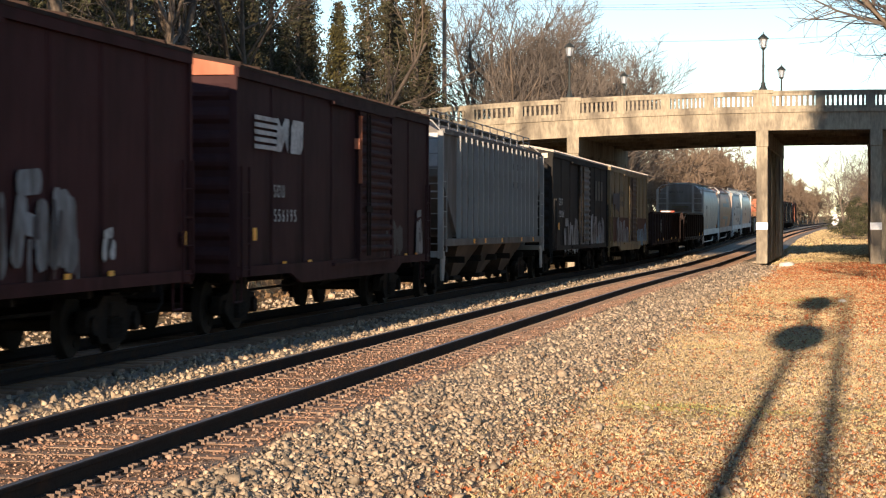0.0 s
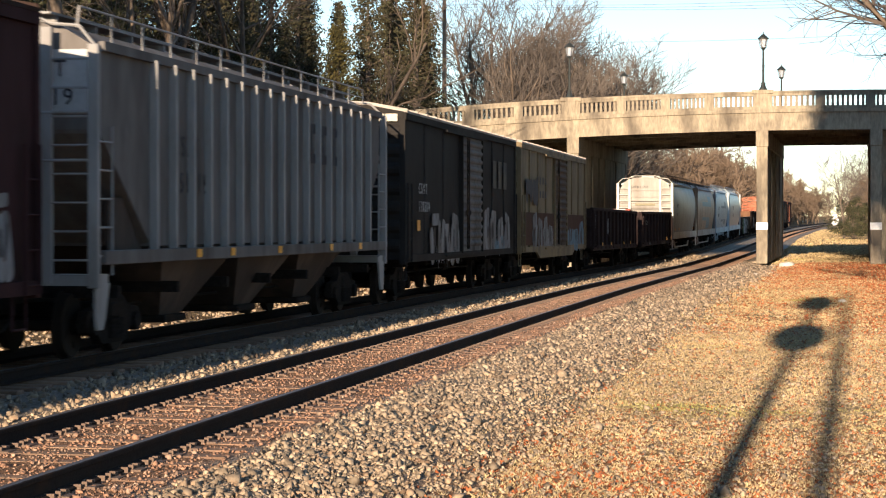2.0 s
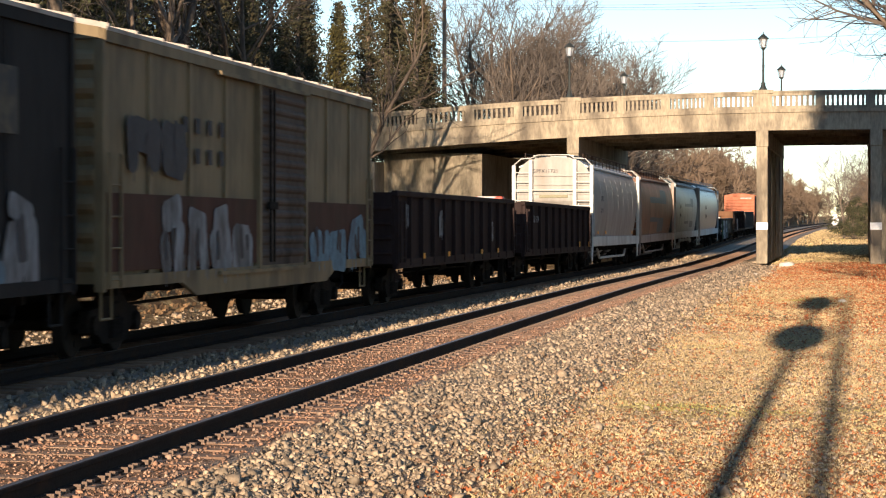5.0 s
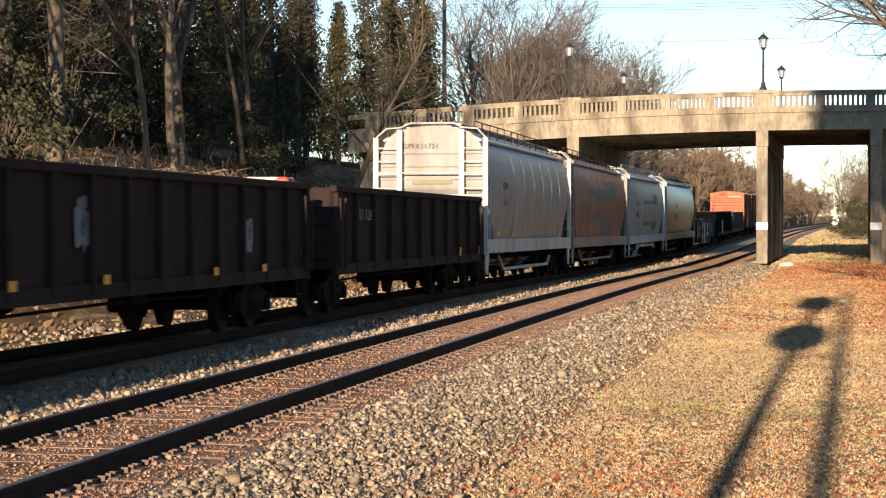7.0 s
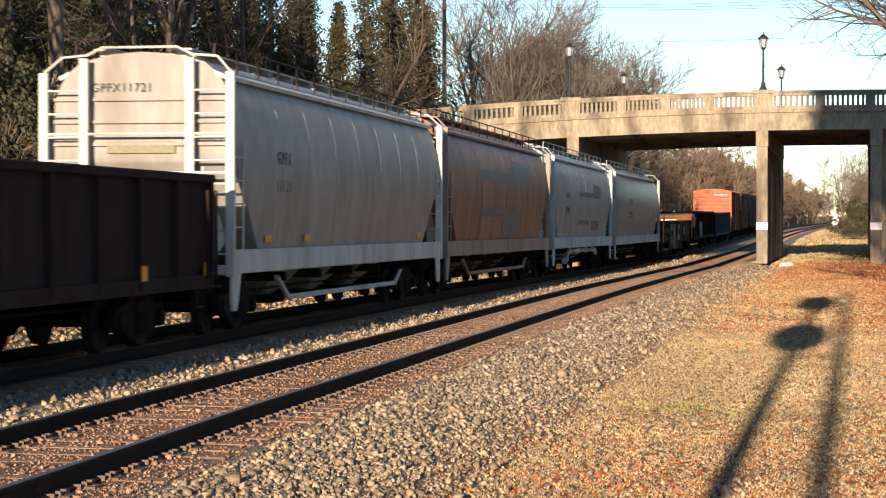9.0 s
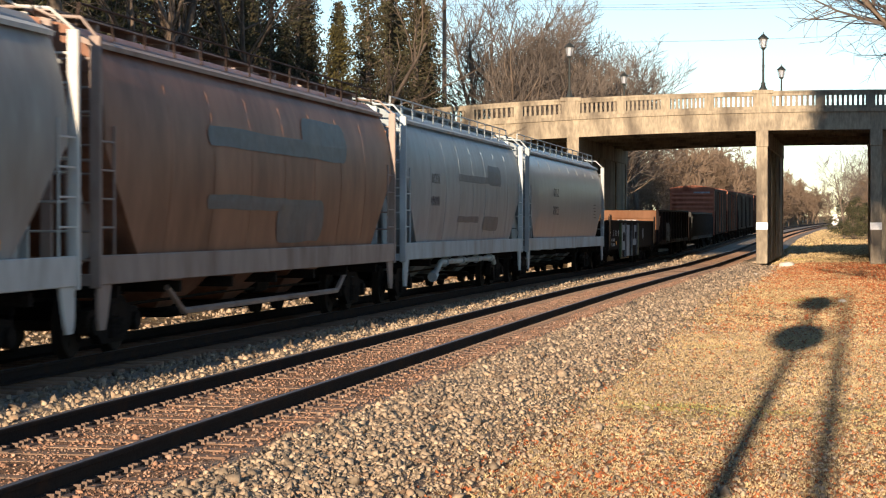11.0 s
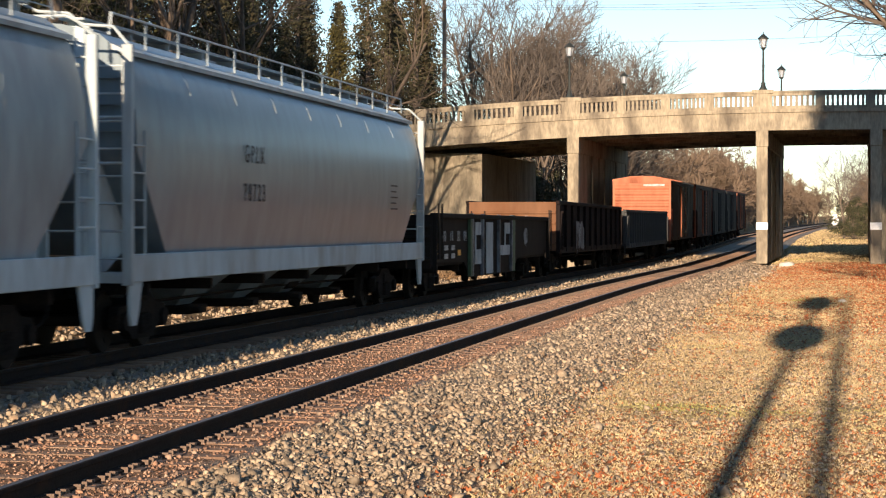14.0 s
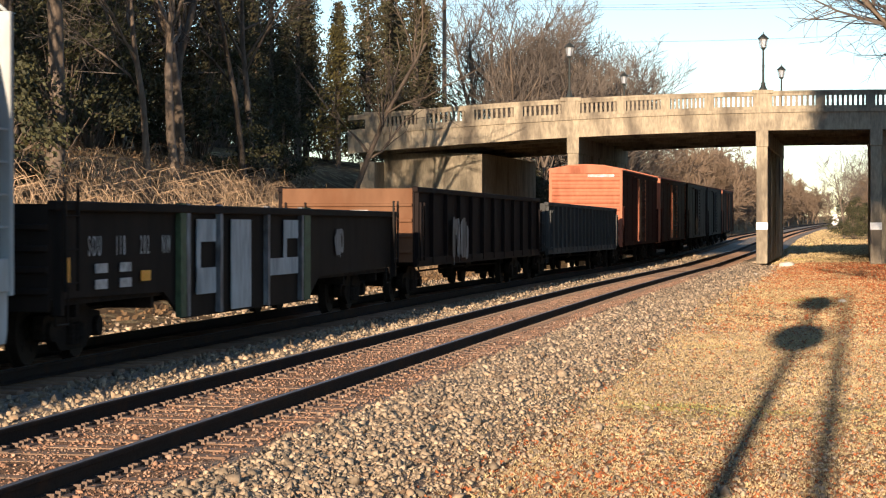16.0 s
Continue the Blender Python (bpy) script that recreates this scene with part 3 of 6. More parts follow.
def build_woods():
    rng = random.Random(11)
    bare = [bare_tree(k, hgt, r, TWIG) for k, (hgt, r) in enumerate(((17, 0.24), (20, 0.30), (15, 0.19), (18, 0.22)))]
    deep = [bare_tree(60 + k, hgt, r, TWIG, label="leafless tree deep in the woods", fine=0.010, max_level=3) for k, (hgt, r) in enumerate(((18, 0.2), (16, 0.17)))]
    dusk = [bare_tree(30 + k, hgt, r, TWIG, label="leafless tree with fine grey-brown twigs", fine=0.016, up=0.10, max_level=3) for k, (hgt, r) in enumerate(((17, 0.20), (15, 0.17), (16, 0.18)))]
    leaner = bare_tree(71, 17, 0.2, BARK, label="leaning leafless tree by the end of the bridge", fine=0.012, max_level=2)
    wide_cedar = conifer(44, 15.5, 3.5, NEEDLE, "broad dark conifer with browned foliage behind the bridge", 8000)
    gold = [bare_tree(20 + k, hgt, r, PALE_TWIG, label="leafless tree with sunlit golden-brown twigs", fine=0.018, max_level=3, low=0.06) for k, (hgt, r) in enumerate(((13, 0.17), (15, 0.19)))]
    cedar = [conifer(40, 13, 2.3, NEEDLE, "dark green cedar with a ragged pointed crown"), conifer(41, 16, 3.2, NEEDLE, "dark broad conifer with browned foliage", 6500)]
    golden = conifer(43, 10, 3.0, GOLD_LEAF, "yellow-green conifer catching the sun", 4000)
    shrub = [leafy_shrub(50, 4.5, 2.2, BROADLEAF, "dark evergreen shrub on the wooded bank", 2600), leafy_shrub(51, 7.0, 2.6, BROADLEAF, "tall dark evergreen bush among the trunks", 3600)]
    used = set()

    def put(src, *a, **k):
        k["first"] = src.name not in used
        used.add(src.name)
        return plant(src, *a, **k)
    def put_at(src, x, y, turn, size, tilt=(0, 0)):
        s, u = s_u(x, y)
        return put(src, s, u, turn, size, tilt)

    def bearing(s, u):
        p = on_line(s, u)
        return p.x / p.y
    # the trunks that stand out on the bank
    for src, s, u, turn, size, tilt in ((bare[1], 60.5, -12.0, 20, 1.0, (0, -3)), (deep[0], 76.0, -13.0, 100, 0.95, (0, 4)), (bare[3], 84.0, -15.5, 200, 1.1, (0, 2)), (deep[1], 92.0, -15.0, 40, 1.0, (0, 0)),
                                        (deep[0], 96.0, -16.0, 150, 0.9, (2, -3)), (leaner, 101.0, -12.6, 300, 0.85, (-2, 11)), (bare[0], 50.0, -11.0, 310, 1.0, (0, -4)),
                                        (deep[1], 68.0, -11.5, 10, 0.8, (3, 6)), (bare[1], 70.0, -17.0, 75, 1.05, (0, 0)), (bare[3], 88.0, -17.0, 33, 1.0, (0, 3))):
        put(src, s, u, turn, size, tilt)
    for src, s, u, size in ((cedar[1], 92.0, -24.0, 1.0), (cedar[1], 104.0, -25.0, 0.95),
                            (shrub[1], 72.0, -16.0, 1.0), (shrub[0], 55.0, -11.5, 0.9), (shrub[1], 64.0, -19.0, 1.1), (shrub[0], 60.0, -13.5, 1.0), (shrub[1], 83.0, -19.0, 1.2), (shrub[0], 93.0, -15.5, 0.8),
                            (shrub[1], 98.0, -19.0, 1.1), (shrub[1], 78.0, -18.0, 1.1), (shrub[0], 104.0, -16.5, 0.9)):
        put(src, s, u, rng.uniform(0, 360), size)
    for src, x, y, size in ((wide_cedar, -1.8, 144.0, 1.0), (cedar[1], -5.1, 146.0, 0.92), (golden, -6.8, 140.0, 0.95), (cedar[1], -9.6, 143.0, 0.9), (cedar[1], -13.0, 138.0, 1.0)):
        put_at(src, x, y, rng.uniform(0, 360), size)
    # deeper woods on the bank, with evergreens
    for k in range(95):
        s, u = rng.uniform(46, 112), -rng.uniform(18, 50)
        if s > 98 and u > -24:
            continue
        src = rng.choice(deep + deep + deep + cedar + shrub + shrub)
        put(src, s, u, rng.uniform(0, 360), rng.uniform(0.85, 1.2), (rng.uniform(-4, 4), rng.uniform(-4, 4)))
    for k in range(46):
        s = rng.uniform(78, 107) if k % 2 else rng.uniform(141, 168)
        put(rng.choice(cedar + cedar + shrub[1:]), s, -rng.uniform(25, 50), rng.uniform(0, 360), rng.uniform(0.8, 1.1))
    for k in range(14):
        put(rng.choice(shrub), rng.uniform(62, 100), -rng.uniform(19, 25), rng.uniform(0, 360), rng.uniform(0.8, 1.1))
    # the same woods added unseen behind and beside the viewer, to shade the bank
    for k in range(85):
        put(rng.choice(cedar + cedar + shrub[1:] + deep), rng.uniform(-85, 44), -rng.uniform(19.5, 36), rng.uniform(0, 360), rng.uniform(0.85, 1.1))
    for k in range(60):
        y = rng.uniform(142, 190)
        put_at(rng.choice(cedar[1:] + cedar + shrub[1:]), y * rng.uniform(-0.23, -0.006), y, rng.uniform(0, 360), rng.uniform(0.75, 1.0))
    for k in range(20):
        y = rng.uniform(150, 185)
        put_at(rng.choice(dusk), y * rng.uniform(0.028, 0.085), y, rng.uniform(0, 360), rng.uniform(0.85, 1.1))
    for k in range(16):
        y = rng.uniform(145, 160)
        put_at(rng.choice(shrub), y * rng.uniform(0.0, 0.05), y, rng.uniform(0, 360), 0.8)
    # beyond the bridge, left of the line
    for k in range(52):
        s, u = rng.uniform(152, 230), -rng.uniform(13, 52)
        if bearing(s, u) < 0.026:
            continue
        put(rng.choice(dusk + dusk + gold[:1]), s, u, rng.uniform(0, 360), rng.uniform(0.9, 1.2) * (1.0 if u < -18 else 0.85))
    for k in range(30):
        put(rng.choice(dusk), rng.uniform(162, 215), -rng.uniform(6.5, 20), rng.uniform(0, 360), rng.uniform(0.95, 1.2))
    for k in range(16):
        put(rng.choice(gold), rng.uniform(235, 330), -rng.uniform(9, 34), rng.uniform(0, 360), rng.uniform(0.8, 1.0))
    # right of the line beyond the bridge
    for k in range(16):
        s = rng.uniform(150, 300)
        put(rng.choice(gold + dusk[1:]), s, rng.uniform(20, 34) - 3 * min(1, max(0, (s - 200) / 100)), rng.uniform(0, 360), rng.uniform(0.55, 0.85))
    light = [bare_tree(80 + k, hgt, r, PALE_TWIG, fine=0.04, max_level=3, low=0.03) for k, (hgt, r) in enumerate(((14, 0.2), (12, 0.18)))]
    far = []
    for k in range(120):
        far.append((rng.choice(light), rng.uniform(250, 720), -rng.uniform(5.0, 16), rng.uniform(0, 6.28), rng.uniform(0.85, 1.15)))
    for k in range(45):
        far.append((rng.choice(light), 320 + 680 * rng.random() ** 1.2, -rng.uniform(7, 32), rng.uniform(0, 6.28), rng.uniform(0.75, 1.1)))
    for k in range(55):
        far.append((rng.choice(light), 290 + 700 * rng.random() ** 1.2, rng.uniform(10.5, 30), rng.uniform(0, 6.28), rng.uniform(0.6, 0.95)))
    for k in range(26):
        far.append((rng.choice(light), rng.uniform(990, 1030), rng.uniform(-60, 80), rng.uniform(0, 6.28), rng.uniform(0.7, 0.9)))
    join_far("far_woods", light, far, "far brown leafless woods along both sides of the line")
    for k, t in enumerate(light):
        put(t, 345 + 30 * k, -24 - 6 * k, 0, 1.0)
    for s, u in ((150, 18.5), (158, 17.5), (168, 16.5), (176, 16.5), (184, 15.5), (195, 17), (207, 17.5)):
        put(shrub[0], s, u, rng.uniform(0, 360), 0.85)
    for k in range(11):
        y = rng.uniform(185, 320)
        put_at(rng.choice(gold + dusk), y * rng.uniform(0.184, 0.205), y, rng.uniform(0, 360), rng.uniform(0.55, 0.75))
    for x, y, size in ((43.2, 230, 1.0), (40.5, 212, 0.8), (46.5, 242, 1.1), (41.0, 206, 0.9)):
        put_at(shrub[0], x, y, rng.uniform(0, 360), size)
    for k in range(30):
        y = rng.uniform(215, 330)
        x = y * rng.uniform(0.088, 0.165)
        if s_u(x, y)[1] < -5.0:
            put_at(rng.choice(gold + dusk[:1]), x, y, rng.uniform(0, 360), rng.uniform(0.8, 1.05))
    pine = tall_pine(90, 22.0)
    for x, y, size in ((13.5, 59.0, 1.0), (17.4, 75.0, 0.86)):
        put_at(pine, x, y, rng.uniform(0, 360), size)
    # tall trees right of the line, whose crowns shade the bridge
    for src, x, y in ((bare[1], 15.6, 62.0), (bare[3], 17.8, 68.5), (bare[1], 19.8, 76.0), (bare[0], 21.4, 82.0), (bare[3], 22.6, 88.0)):
        put_at(src, x, y, rng.uniform(0, 360), 1.12)
    # the grown trees beside the line whose twigs hang into the picture, and others outside it
    put(bare[1], 52.0, 12.5, 215, 0.95, (0, -4))
    put(bare[3], 61.0, 16.2, 120, 1.0)
    put(bare[0], 46.0, 15.8, 70, 1.0)
    put(bare[2], 80.0, 22.0, 10, 1.0)
    # unseen trees added far right, to keep low sky light off the train
    for k in range(42):
        put(rng.choice(deep + cedar), rng.uniform(-80, 105), rng.uniform(30, 50), rng.uniform(0, 360), rng.uniform(0.85, 1.15))


build_woods()


def build_brush():
    """Tangled dead stems and vines on the bank."""
    rng = random.Random(3)
    st = Sticks()
    for k in range(4200):
        s, u = rng.uniform(34, 112), -rng.uniform(6.8, 17)
        p = on_line(s, u, ground_height(s, u) - 0.05)
        a, l = rng.uniform(0, 6.283), rng.uniform(0.3, 1.0) * (2.4 if rng.random() < 0.08 else 0.8)
        d = Vector((math.cos(a), math.sin(a), 0))
        st.branch([p, p + d * l * 0.3 + Vector((0, 0, l * 0.6)), p + d * l * 0.75 + Vector((0, 0, l * 0.6 * rng.random()))], [0.012, 0.009, 0.004], 3)
    tagged(pieces("brush", st.v, st.f, surface("dead_stems", (0.20, 0.14, 0.085), 0.9, 0, 1.0, 0.4, bump=0, island=0.5)), "tangled dead brush and stems on the wooded bank", "undergrowth", kind="stuff")
    br = Sticks()
    for k in range(150):
        cs, cu = rng.uniform(50, 98), -rng.uniform(7.5, 12.5)
        for q in range(14):
            s, u = cs + rng.gauss(0, 0.5), cu + rng.gauss(0, 0.5)
            p = on_line(s, u, ground_height(s, u) - 0.05)
            a, l = rng.uniform(0, 6.283), rng.uniform(0.7, 2.0)
            dd = Vector((math.cos(a), math.sin(a), 0))
            br.branch([p, p + dd * l * 0.2 + Vector((0, 0, l * 0.55)), p + dd * l * 0.55 + Vector((0, 0, l * 0.62)), p + dd * l * 0.95 + Vector((0, 0, l * 0.3 * rng.random()))], [0.02, 0.016, 0.012, 0.006], 3)
    tagged(pieces("brambles", br.v, br.f, surface("pale_bramble_canes", (0.36, 0.26, 0.17), 0.85, 0, 1.0, 0.4, bump=0, island=0.5)), "arching pale bramble canes along the foot of the bank", "undergrowth", kind="stuff")
    lf = Sticks()
    for k in range(16000):
        s, u = rng.uniform(30, 112), -rng.uniform(5.0, 24)
        p = on_line(s, u, ground_height(s, u) + rng.uniform(0.0, 0.12))
        lf.leaf(p, rng.uniform(0.10, 0.22), rng, 0.6)
    tagged(pieces("leaf_litter", lf.v, lf.f, surface("brown_leaf_litter", (0.15, 0.095, 0.05), 0.9, 0, 4, 0.3, bump=0, island=0.5)), "brown fallen leaves over the bank", "leaf litter", kind="stuff")


build_brush()


def ground_many(s, u):
    return np.array([ground_height(a, b) for a, b in zip(s, u)])


def mesh_from_triangles(name, v, f, material):
    me = bpy.data.meshes.new(name)
    me.vertices.add(len(v))
    me.vertices.foreach_set("co", np.asarray(v, dtype=np.float32).ravel())
    me.loops.add(len(f) * 3)
    me.loops.foreach_set("vertex_index", np.asarray(f, dtype=np.int32).ravel())
    me.polygons.add(len(f))
    me.polygons.foreach_set("loop_start", np.arange(0, len(f) * 3, 3, dtype=np.int32))
    me.update(calc_edges=True)
    me.materials.append(material)
    return new(name, me)


def stone_heap(name, s, u, r, lift, material, rng):
    """Angular stones: octahedra with jittered corners, turned at random."""
    octa = np.array([(1, 0, 0), (0, 1, 0), (-1, 0, 0), (0, -1, 0), (0, 0, 1), (0, 0, -1.0)])
    tri = np.array([(0, 1, 4), (1, 2, 4), (2, 3, 4), (3, 0, 4), (1, 0, 5), (2, 1, 5), (3, 2, 5), (0, 3, 5)])
    n = len(s)
    q = octa[None] * rng.uniform(0.7, 1.2, (n, 6, 1)) * rng.uniform(0.45, 1.6, (n, 1, 3)) + rng.uniform(-0.28, 0.28, (n, 6, 3))
    m, _ = np.linalg.qr(rng.normal(size=(n, 3, 3)))
    q = np.einsum('nij,nkj->nki', m, q) * r[:, None, None]
    q += on_line_many(s, u, ground_many(s, u) + lift)[:, None]
    f = (tri[None] + 6 * np.arange(n)[:, None, None]).reshape(-1, 3)
    return mesh_from_triangles(name, q.reshape(-1, 3), f, material)


def build_stones():
    """Ballast: sharp grey stones, thick by the ties and thinning into the grass."""
    rng = np.random.default_rng(5)
    stone = surface("ballast_stone", (0.33, 0.265, 0.19), 0.9, 0, 16, 0.3, (0.22, 0.14, 0.085), 5, 0.5, 0.7, bump=0.4, island=0.55)
    # shoulder
    n = 36000
    s = 12 + 105 * rng.random(n) ** 1.9
    u = 5.60 + np.abs(rng.normal(0, 0.72, n)) + 0.25 * rng.random(n)
    r = (0.0185 + 0.00028 * s) * rng.lognormal(0, 0.3, n)
    # between the tracks
    n2 = 9000
    s2 = 14 + 120 * rng.random(n2) ** 1.5
    u2 = rng.uniform(1.35, 3.25, n2)
    r2 = (0.022 + 0.0003 * s2) * rng.lognormal(0, 0.3, n2)
    # far side of the line
    n3 = 3500
    s3, u3 = rng.uniform(20, 110, n3), rng.uniform(-5.5, -1.4, n3)
    r3 = 0.05 * rng.lognormal(0, 0.3, n3)
    # scattered over the grass
    n4 = 4200
    s4, u4 = 12 + 45 * rng.random(n4) ** 1.7, 7.2 + 8 * rng.random(n4) ** 1.7
    r4 = 0.018 * rng.lognormal(0, 0.35, n4)
    # small chippings trodden into the near ground
    n6 = 34000
    s6, u6 = 12 + 36 * rng.random(n6) ** 1.6, 6.8 + 9.5 * rng.random(n6)
    r6 = 0.0145 * rng.lognormal(0, 0.35, n6)
    ss, uu, rr = (np.concatenate(q) for q in ((s, s2, s3, s4, s6), (u, u2, u3, u4, u6), (r, r2, r3, r4, r6)))
    tagged(stone_heap("ballast_stones", ss, uu, rr, rr * 0.4, stone, rng), "loose angular grey and tan ballast stones", "gravel", kind="stuff")
    # rusty stones and chips between the rails of the near track
    n5 = 30000
    s5, u5 = 12 + 70 * rng.random(n5) ** 1.5, rng.uniform(2.75, 5.7, n5)
    r5 = 0.0115 * rng.lognormal(0, 0.35, n5)
    tagged(stone_heap("rusty_chippings", s5, u5, r5, r5 * 0.4, surface("rusty_stone", (0.30, 0.175, 0.115), 0.9, 0, 14, 0.3, (0.38, 0.29, 0.22), 4, 0.5, 0.65, bump=0.3, island=0.4), rng),
           "rust-stained chippings between the rails", "gravel", kind="stuff")


build_stones()


def blades(name, s, u, length, width, fan, material, rng, upright=(0.3, 1.4)):
    """Short blades in fans, rooted in the ground."""
    n = len(s)
    base = on_line_many(s, u, ground_many(s, u) - 0.006)
    base = np.repeat(base, fan, 0) + rng.normal(0, 0.012, (n * fan, 3)) * (1, 1, 0)
    l, wd = np.repeat(length, fan) * rng.uniform(0.5, 1.2, n * fan), np.repeat(width, fan)
    a, lean = rng.uniform(0, 6.283, n * fan), rng.uniform(*upright, n * fan)
    d = np.stack([np.cos(a), np.sin(a), 0 * a], -1)
    b = rng.uniform(0, 6.283, n * fan)
    e = np.stack([np.cos(b), np.sin(b), 0 * b], -1)
    tip = base + d * (l * lean)[:, None] + np.stack([0 * l, 0 * l, l], -1)
    v = np.stack([base - e * wd[:, None], base + e * wd[:, None], tip], 1).reshape(-1, 3)
    return mesh_from_triangles(name, v, np.arange(len(v)).reshape(-1, 3), material)


def build_grass():
    rng = np.random.default_rng(8)
    n = 100000
    s = 13 + 110 * rng.random(n) ** 1.55
    u = 6.6 + 14.5 * rng.random(n)
    patch = np.array([noise.noise((a * 0.22, b * 0.45, 2.0)) for a, b in zip(s, u)])
    keep = (patch + rng.uniform(-0.5, 0.5, n) > -0.62) & (rng.random(n) < np.clip((u - 6.5) / 1.9, 0, 1)) & (rng.random(n) > 0.85 * np.clip((u - 10.8) / 2.5, 0, 1)) & (rng.random(n) > 0.6 * np.clip((25 - s) / 8, 0, 1)) & (rng.random(n) > 0.6 * np.clip((s - 80) / 25, 0, 1))
    s, u = s[keep], u[keep]
    extra = 26000
    s, u = np.concatenate([s, 12 + 32 * rng.random(extra) ** 1.2]), np.concatenate([u, 7.6 + 5.5 * rng.random(extra)])
    grass = surface("straw_grass", (0.41, 0.32, 0.18), 0.85, 0, 0.5, 0.25, (0.30, 0.29, 0.10), 0.22, 0.57, 0.68, bump=0, island=0.45)
    tagged(blades("dry_grass", s, u, 0.028 + 0.0002 * s, 0.009 + 0.00025 * s, 4, grass, rng), "short straw-coloured winter grass with green patches", "grass", kind="stuff")
    # beyond the bridge
    n = 14000
    s, u = 118 + 260 * rng.random(n) ** 1.4, 6.4 + 15 * rng.random(n)
    tagged(blades("verge_grass", s, u, np.full(n, 0.11), np.full(n, 0.09), 3, grass, rng), "pale dry grass along the line beyond the bridge", "grass", kind="stuff")
    # fallen leaves and red clods to the right and under the bridge
    n = 120000
    s, u = 12 + 108 * rng.random(n) ** 1.7, 7.0 + 15 * rng.random(n)
    patch = np.array([noise.noise((a * 0.3 + 40, b * 0.5, 6.0)) for a, b in zip(s, u)])
    near_bridge = np.clip((s - 72) / 22, 0, 1)
    chance = np.clip(0.30 + 0.8 * np.clip((u - 10.6) / 2.4, 0, 1) + 0.65 * np.clip((27 - s) / 10, 0, 1) + 0.7 * near_bridge + 0.9 * np.clip(patch - 0.12, 0, 1), 0, 1) * np.clip((u - 7.0) / 1.2, 0, 1)
    keep = rng.random(n) < chance
    s, u = s[keep], u[keep]
    leaf = surface("orange_brown_leaves", (0.33, 0.105, 0.04), 0.85, 0, 4, 0.3, (0.30, 0.165, 0.085), 0.8, 0.52, 0.66, bump=0, island=0.55)
    tagged(blades("fallen_leaves", s, u, 0.03 + 0.0002 * s, 0.018 + 0.0003 * s, 2, leaf, rng, (0.3, 2.0)), "scattered orange-brown fallen leaves and red clods", "leaves", kind="stuff")


build_grass()

# ---- posts, lamps and wires ----
LAMP_IRON = surface("black_green_lamp_iron", (0.03, 0.036, 0.034), 0.5, 0.2, 20, 0.2)


def lamp_glass():
    m = bpy.data.materials.new("frosted_lamp_glass")
    m.use_nodes = True
    b = m.node_tree.nodes["Principled BSDF"]
    b.inputs["Base Color"].default_value = (0.75, 0.76, 0.76, 1)
    b.inputs["Roughness"].default_value = 0.35
    b.inputs["Transmission Weight"].default_value = 0.6
    return m


def bridge_lamp(glass):
    root = tagged(new("street_lamp"), "dark iron lantern street lamp on the bridge parapet", "street lamp", "bridge lamps")
    bm = bmesh.new()
    for z0, z1, r0, r1 in ((0, 0.10, 0.22, 0.22), (0.10, 0.32, 0.17, 0.10), (0.32, 0.40, 0.12, 0.12)):
        tube(bm, (0, 0, z0), (0, 0, z1), r0, r1, 8)
    part("base", bm, LAMP_IRON, root)
    bm = bmesh.new()
    tube(bm, (0, 0, 0.4), (0, 0, 2.12), 0.068, 0.05, 10)
    tube(bm, (0, 0, 1.25), (0, 0, 1.31), 0.08, 0.08, 10)
    part("pole", bm, LAMP_IRON, root)
    bm = bmesh.new()
    tube(bm, (0, 0, 2.10), (0, 0, 2.22), 0.07, 0.15, 8)
    tube(bm, (0, 0, 2.66), (0, 0, 2.72), 0.28, 0.28, 8)
    tube(bm, (0, 0, 2.72), (0, 0, 2.90), 0.26, 0.07, 8)
    tube(bm, (0, 0, 2.90), (0, 0, 3.04), 0.04, 0.012, 6)
    for k in range(6):
        a = 2 * math.pi * k / 6
        tube(bm, (0.15 * math.cos(a), 0.15 * math.sin(a), 2.2), (0.25 * math.cos(a), 0.25 * math.sin(a), 2.68), 0.014, 0.014, 4)
    part("lantern_frame", bm, LAMP_IRON, root)
    bm = bmesh.new()
    tube(bm, (0, 0, 2.2), (0, 0, 2.67), 0.125, 0.225, 6)
    part("lantern_glass", bm, glass, root, "pale frosted lantern glass")
    return root


def build_lamps():
    glass = lamp_glass()
    first = None
    for a, b in ((0.05, 0.15), (-10.05, 0.15), (0.15, B_WIDTH - 0.15), (-9.75, B_WIDTH - 0.15)):
        p = bpt(a, b, 8.22 + camber(a))
        m = pose(p.x, p.y, p.z)
        if first is None:
            first = bridge_lamp(glass)
            first.matrix_basis = m
        else:
            copy_thing(first, m)


build_lamps()


